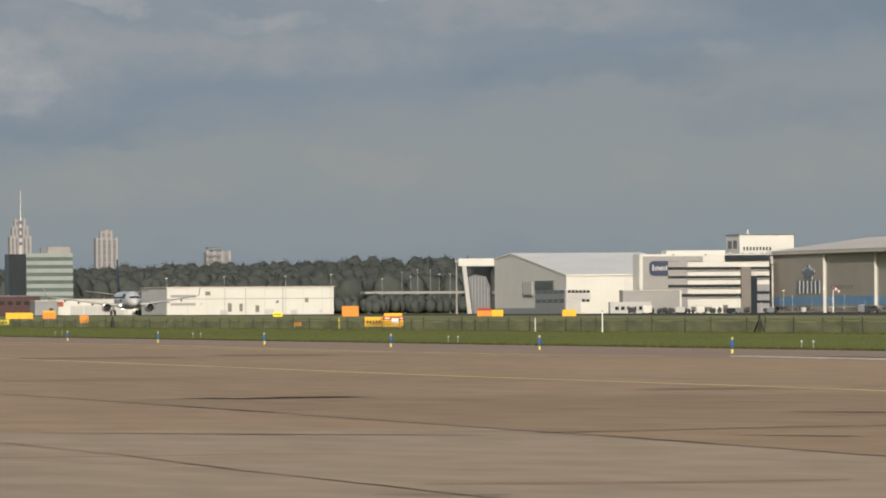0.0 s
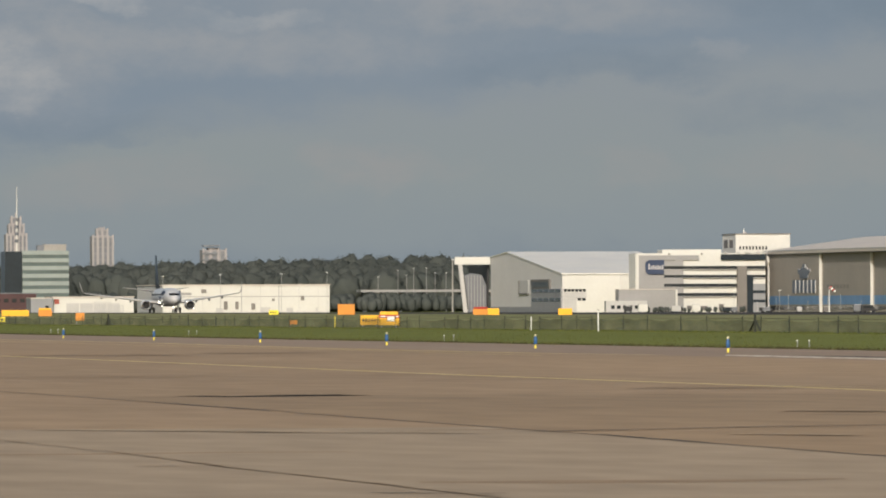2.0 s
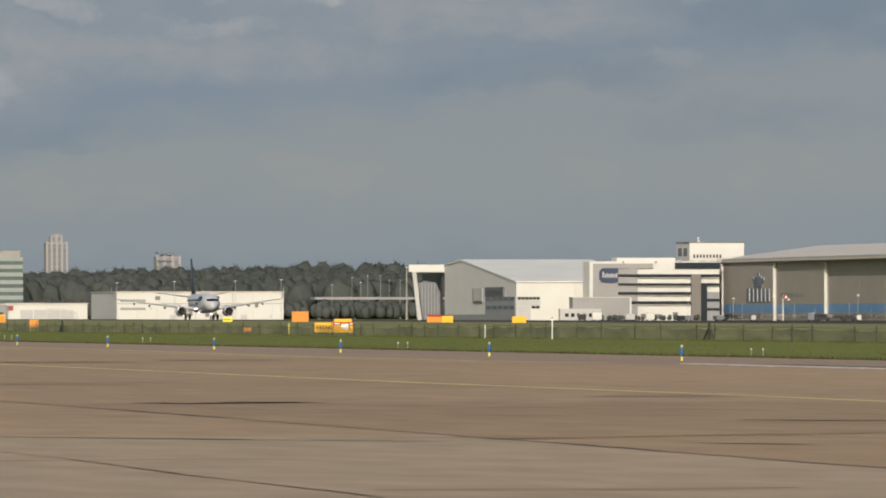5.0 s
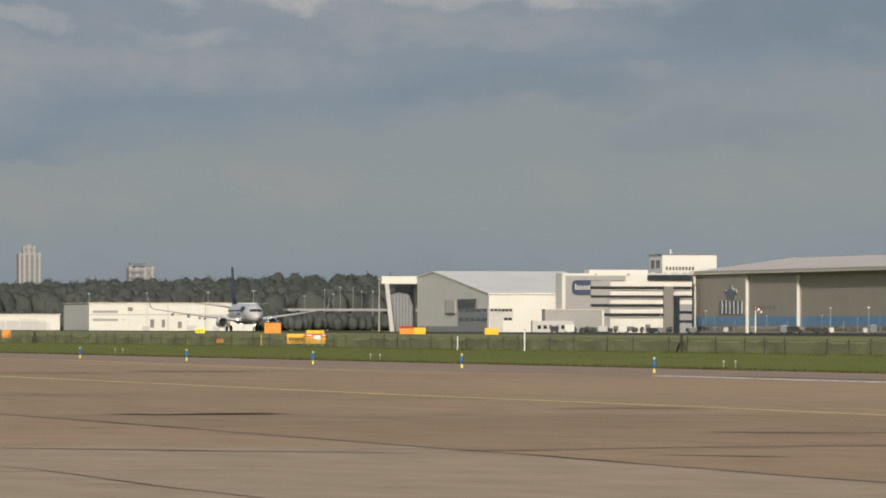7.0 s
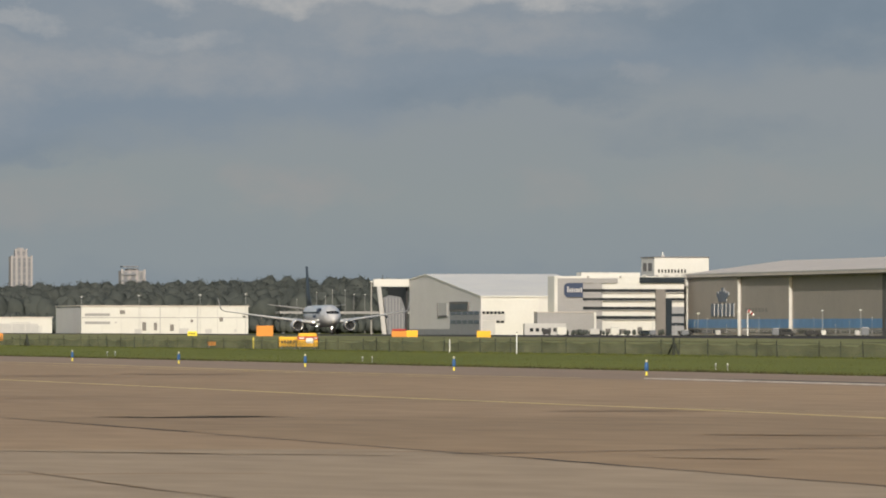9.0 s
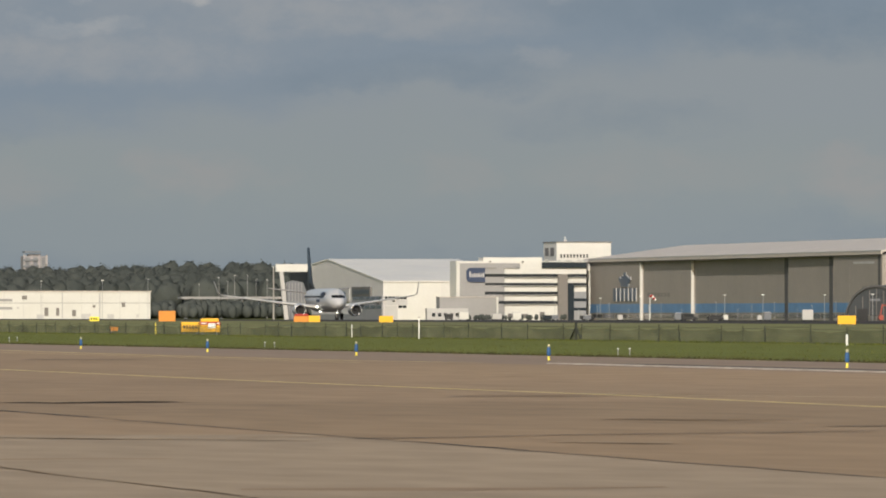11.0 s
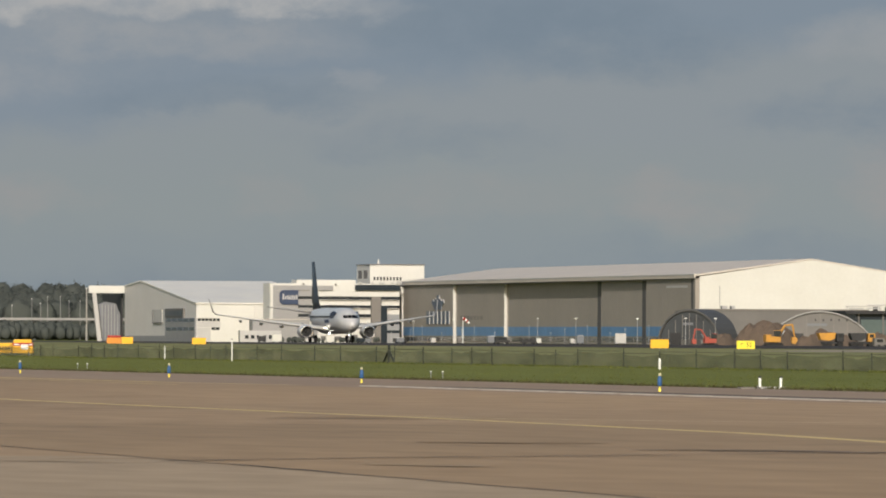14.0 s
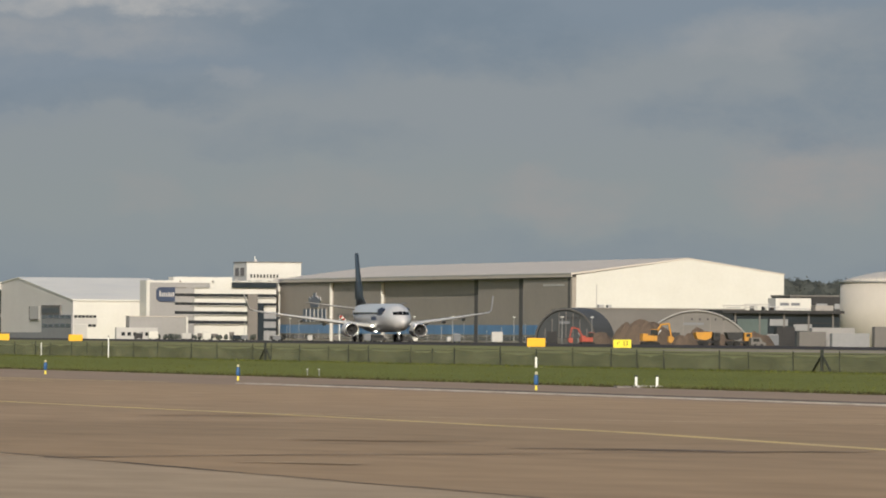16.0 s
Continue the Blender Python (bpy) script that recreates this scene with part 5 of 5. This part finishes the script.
# ---- the airliner ----
def ring_at(x, zc, r, n=28, squash=1.06):
    return [(x, r * math.cos(k * math.tau / n), zc + squash * r * math.sin(k * math.tau / n)) for k in range(n)]


def blade(bm, stations):
    """A wing-like body. Stations: leading edge, trailing edge, y, z, thickness, and 0 for a level or 1 for an upright chord."""
    prof = ((0.0, 0.0), (0.06, 0.32), (0.3, 0.5), (0.62, 0.36), (1.0, 0.02), (0.62, -0.26), (0.3, -0.4), (0.06, -0.28))
    rings = []
    for le, te, y, z, th, up in stations:
        rings.append([(le + (te - le) * c, y + th * h * up, z + th * h * (1 - up)) for c, h in prof])
    return loft(bm, rings)


def airliner():
    plane = thing("airliner", "silver-grey twin-engine airliner with navy tail rolling along the runway", "airplane")
    st = [(19.45, 2.72, 0.06), (19.25, 2.73, 0.36), (18.9, 2.76, 0.62), (18.3, 2.84, 0.95), (17.4, 2.98, 1.30), (16.4, 3.13, 1.56), (15.2, 3.24, 1.75), (13.6, 3.3, 1.87),
          (12, 3.3, 1.88), (0, 3.3, 1.88), (-6, 3.32, 1.87), (-9.5, 3.45, 1.72), (-13, 3.75, 1.38), (-16, 4.08, 0.95), (-18.4, 4.35, 0.52), (-19.6, 4.5, 0.25)]
    part("fuselage", loft(bmesh.new(), [ring_at(x, z, r) for x, z, r in st]), "plane_grey", plane, "silver-grey painted fuselage", True)

    def skin(y, zz):
        """Where the nose's surface lies at a height and a distance from the middle."""
        lo, hi = 14.0, 19.4
        for _ in range(30):
            x = (lo + hi) / 2
            (xa, za, ra), (xb, zb, rb) = next((p, q) for p, q in zip(st, st[1:]) if q[0] <= x <= p[0])
            f = (x - xb) / (xa - xb)
            zc, r = zb + (za - zb) * f, rb + (ra - rb) * f
            lo, hi = (x, hi) if y * y + ((zz - zc) / 1.06) ** 2 < r * r else (lo, x)
        return lo

    for ya, yb, top in ((-1.14, -0.62, 4.14), (-0.58, -0.03, 4.22), (0.03, 0.58, 4.22), (0.62, 1.14, 4.14)):
        bm = bmesh.new()
        ring = lambda d: [(skin(y, zz) + d, y, zz) for y, zz in ((ya, 3.72), ((ya + yb) / 2, 3.70), (yb, 3.72), (yb, top), ((ya + yb) / 2, top + 0.01), (ya, top))]
        part("cockpit_window", loft(bm, [ring(0.11), ring(-0.2)]), "cockpit", plane, "dark cockpit window pane")
    for s in (1, -1):
        for k in range(30):
            x = 12.2 - k * 0.78
            part("cabin_window", boxes((x, x + 0.26, s * 1.80 - 0.06, s * 1.80 + 0.06, 3.72, 4.08)), "glass", plane)
        bm = bmesh.new()
        prism(bm, [(11.0, 3.3), (13.6, 4.55), (12.2, 4.75), (9.0, 4.5), (8.4, 3.9), (9.6, 3.0)], "y", s * 1.62, s * 1.845)
        part("livery_mark", bm, "logo_blue", plane, "blue painted mark on the forward fuselage")
        part("livery_bar", boxes((4.0, 8.0, s * 1.70 if s > 0 else -1.885, 1.885 if s > 0 else -1.70, 3.0, 3.5)), "logo_blue", plane)
        wing = part("wing", blade(bmesh.new(), [(5.6, -2.8, s * 1.0, 2.05, 0.95, 0), (2.6, -2.6, s * 5.6, 2.62, 0.60, 0), (-1.6, -4.3, s * 12, 3.5, 0.34, 0), (-4.2, -5.9, s * 16.9, 4.2, 0.2, 0)]), "plane_wing", plane, "grey painted wing", True)
        part("winglet", blade(bmesh.new(), [(-4.25, -5.9, s * 16.85, 4.18, 0.2, 0.2), (-4.7, -6.0, s * 17.35, 4.55, 0.16, 0.8), (-6.1, -6.9, s * 17.85, 6.6, 0.08, 1)]), "bay_grey", wing, "", True)
        for y, xa, xb in ((7.2, -0.6, -5.0), (10.2, -2.2, -5.6), (13.2, -3.6, -6.4)):
            z = 2.35 + (y - 5) * 0.135
            part("flap_fairing", loft(bmesh.new(), [[(x, s * y + r * math.cos(k * math.tau / 8), z - 0.25 + r * math.sin(k * math.tau / 8)) for k in range(8)] for x, r in ((xa, 0.06), ((xa + xb) / 2 + 0.5, 0.24), (xb, 0.05))]), "plane_wing", wing, "", True)
        part("tailplane", blade(bmesh.new(), [(-13.6, -17.6, s * 0.5, 4.55, 0.42, 0), (-17.6, -19.6, s * 7.15, 5.45, 0.16, 0)]), "bay_grey", plane, "grey tailplane", True)
        # engine: hollow cowl, lip, fan, spinner, core, pylon
        n, cy, cz = 24, s * 4.83, 1.62
        circ = lambda x, r, cy=cy, cz=cz: [(x, cy + r * math.cos(k * math.tau / n), cz + r * (0.93 if math.sin(k * math.tau / n) < 0 else 1.0) * math.sin(k * math.tau / n)) for k in range(n)]
        eng = part("engine", loft(bmesh.new(), [circ(4.9, 0.78), circ(5.55, 0.80), circ(5.75, 0.90), circ(5.55, 1.0), circ(4.6, 1.08), (circ(3.2, 1.06)), circ(1.6, 0.80), circ(1.5, 0.70), circ(2.3, 0.55)], False), "plane_grey", plane, "silver engine cowl", True)
        part("inlet_lip", loft(bmesh.new(), [circ(5.5, 0.795), circ(5.72, 0.83), circ(5.80, 0.90), circ(5.72, 0.965), circ(5.5, 1.012)], False), "chrome", eng, "bright metal inlet lip", True)
        part("fan", loft(bmesh.new(), [circ(4.95, 0.79), circ(4.85, 0.79)]), "rubber", eng, "dark fan disc")
        part("inlet_duct", loft(bmesh.new(), [circ(4.95, 0.785), circ(5.5, 0.787), circ(5.5, 0.80), circ(4.95, 0.80)], False), "rubber", eng, "dark inlet duct", True)
        part("spinner", loft(bmesh.new(), [circ(4.9, 0.26), circ(5.15, 0.2), circ(5.4, 0.03)]), "black_metal", eng, "", True)
        part("exhaust_cone", loft(bmesh.new(), [circ(2.4, 0.56), circ(0.9, 0.42), circ(0.1, 0.1)]), "steel", eng, "", True)
        part("pylon", blade(bmesh.new(), [(4.2, -0.5, cy, 2.35, 0.36, 1), (3.4, -1.0, cy, 2.95, 0.36, 1)]), "plane_wing", eng)
        gear = part("main_gear", tube(bmesh.new(), (0, s * 2.86, 0.5), (0, s * 2.7, 2.4), 0.12), "steel", plane, "steel main landing gear leg")
        for dy in (-0.43, 0.43):
            bm = loft(bmesh.new(), [[(0.565 * f * math.cos(k * math.tau / 20), s * 2.86 + dy + w, 0.565 + 0.565 * f * math.sin(k * math.tau / 20)) for k in range(20)] for w, f in ((-0.2, 0.62), (-0.2, 0.88), (-0.13, 1.0), (0.13, 1.0), (0.2, 0.88), (0.2, 0.62))])
            part("wheel", bm, "rubber", gear, "black tyre", True)
        part("gear_door", boxes((-0.55, 0.55, s * 3.05, s * 3.1, 1.0, 2.2)), "plane_grey", gear)
        part("landing_light", boxes((5.35, 5.5, s * 1.95 - 0.13, s * 1.95 + 0.13, 2.1, 2.3), bevel=0.04), "lamp", plane, "glowing white landing light")
    fin = part("fin", blade(bmesh.new(), [(-9.6, -18.6, 0, 5.0, 0.42, 1), (-13.2, -18.75, 0, 6.3, 0.36, 1), (-17.3, -19.9, 0, 12.45, 0.22, 1)]), "plane_navy", plane, "dark navy tail fin", True)
    part("rudder", boxes((-19.3, -18.7, -0.05, 0.05, 6.0, 8.5)), "plane_navy", fin)
    gear = part("nose_gear", tube(bmesh.new(), (15.6, 0, 0.35), (15.8, 0, 2.0), 0.09), "steel", plane, "steel nose gear leg")
    for dy in (-0.2, 0.2):
        bm = loft(bmesh.new(), [[(15.6 + 0.345 * f * math.cos(k * math.tau / 16), dy + w, 0.345 + 0.345 * f * math.sin(k * math.tau / 16)) for k in range(16)] for w, f in ((-0.09, 0.6), (-0.09, 0.9), (-0.05, 1.0), (0.05, 1.0), (0.09, 0.9), (0.09, 0.6))])
        part("wheel", bm, "rubber", gear, "black tyre", True)
    part("taxi_light", boxes((15.78, 15.88, -0.08, 0.08, 1.12, 1.26), bevel=0.03), "lamp", gear, "glowing white taxi light")
    part("belly_light", boxes((4.6, 4.75, -1.35, -1.15, 1.32, 1.48), bevel=0.04), "lamp", plane, "glowing belly landing light")
    part("belly_beacon", boxes((2.2, 2.4, -0.08, 0.08, 1.18, 1.34), bevel=0.04), "red", plane)
    # the short-bodied version: fuselage and tail drawn in towards the engines
    short = lambda x: 5.75 + (x - 5.75) * 0.86
    for ob in list(plane.children):
        kind = ob.name.split(".")[0]
        if kind in ("fuselage", "cockpit_window", "cabin_window", "livery_mark", "livery_bar", "tailplane", "fin"):
            for o in (ob, *ob.children):
                for v in o.data.vertices:
                    v.co.x = short(v.co.x)
        elif kind == "nose_gear":
            for o in (ob, *ob.children):
                for v in o.data.vertices:
                    v.co.x += short(15.6) - 15.6
    return plane


plane = airliner()


def motions():
    """The airliner gathers speed down the runway."""
    rows = [(t, pose(RUNWAY_X, 270 * (7.76707 + -0.127654 * t + -0.0044917 * t * t + 0.00004220 * t ** 3) + 5.6, RUNWAY_Z, 0, 0, -90)) for t in [k * 0.5 for k in range(33)]]
    walk(plane, rows)


motions()
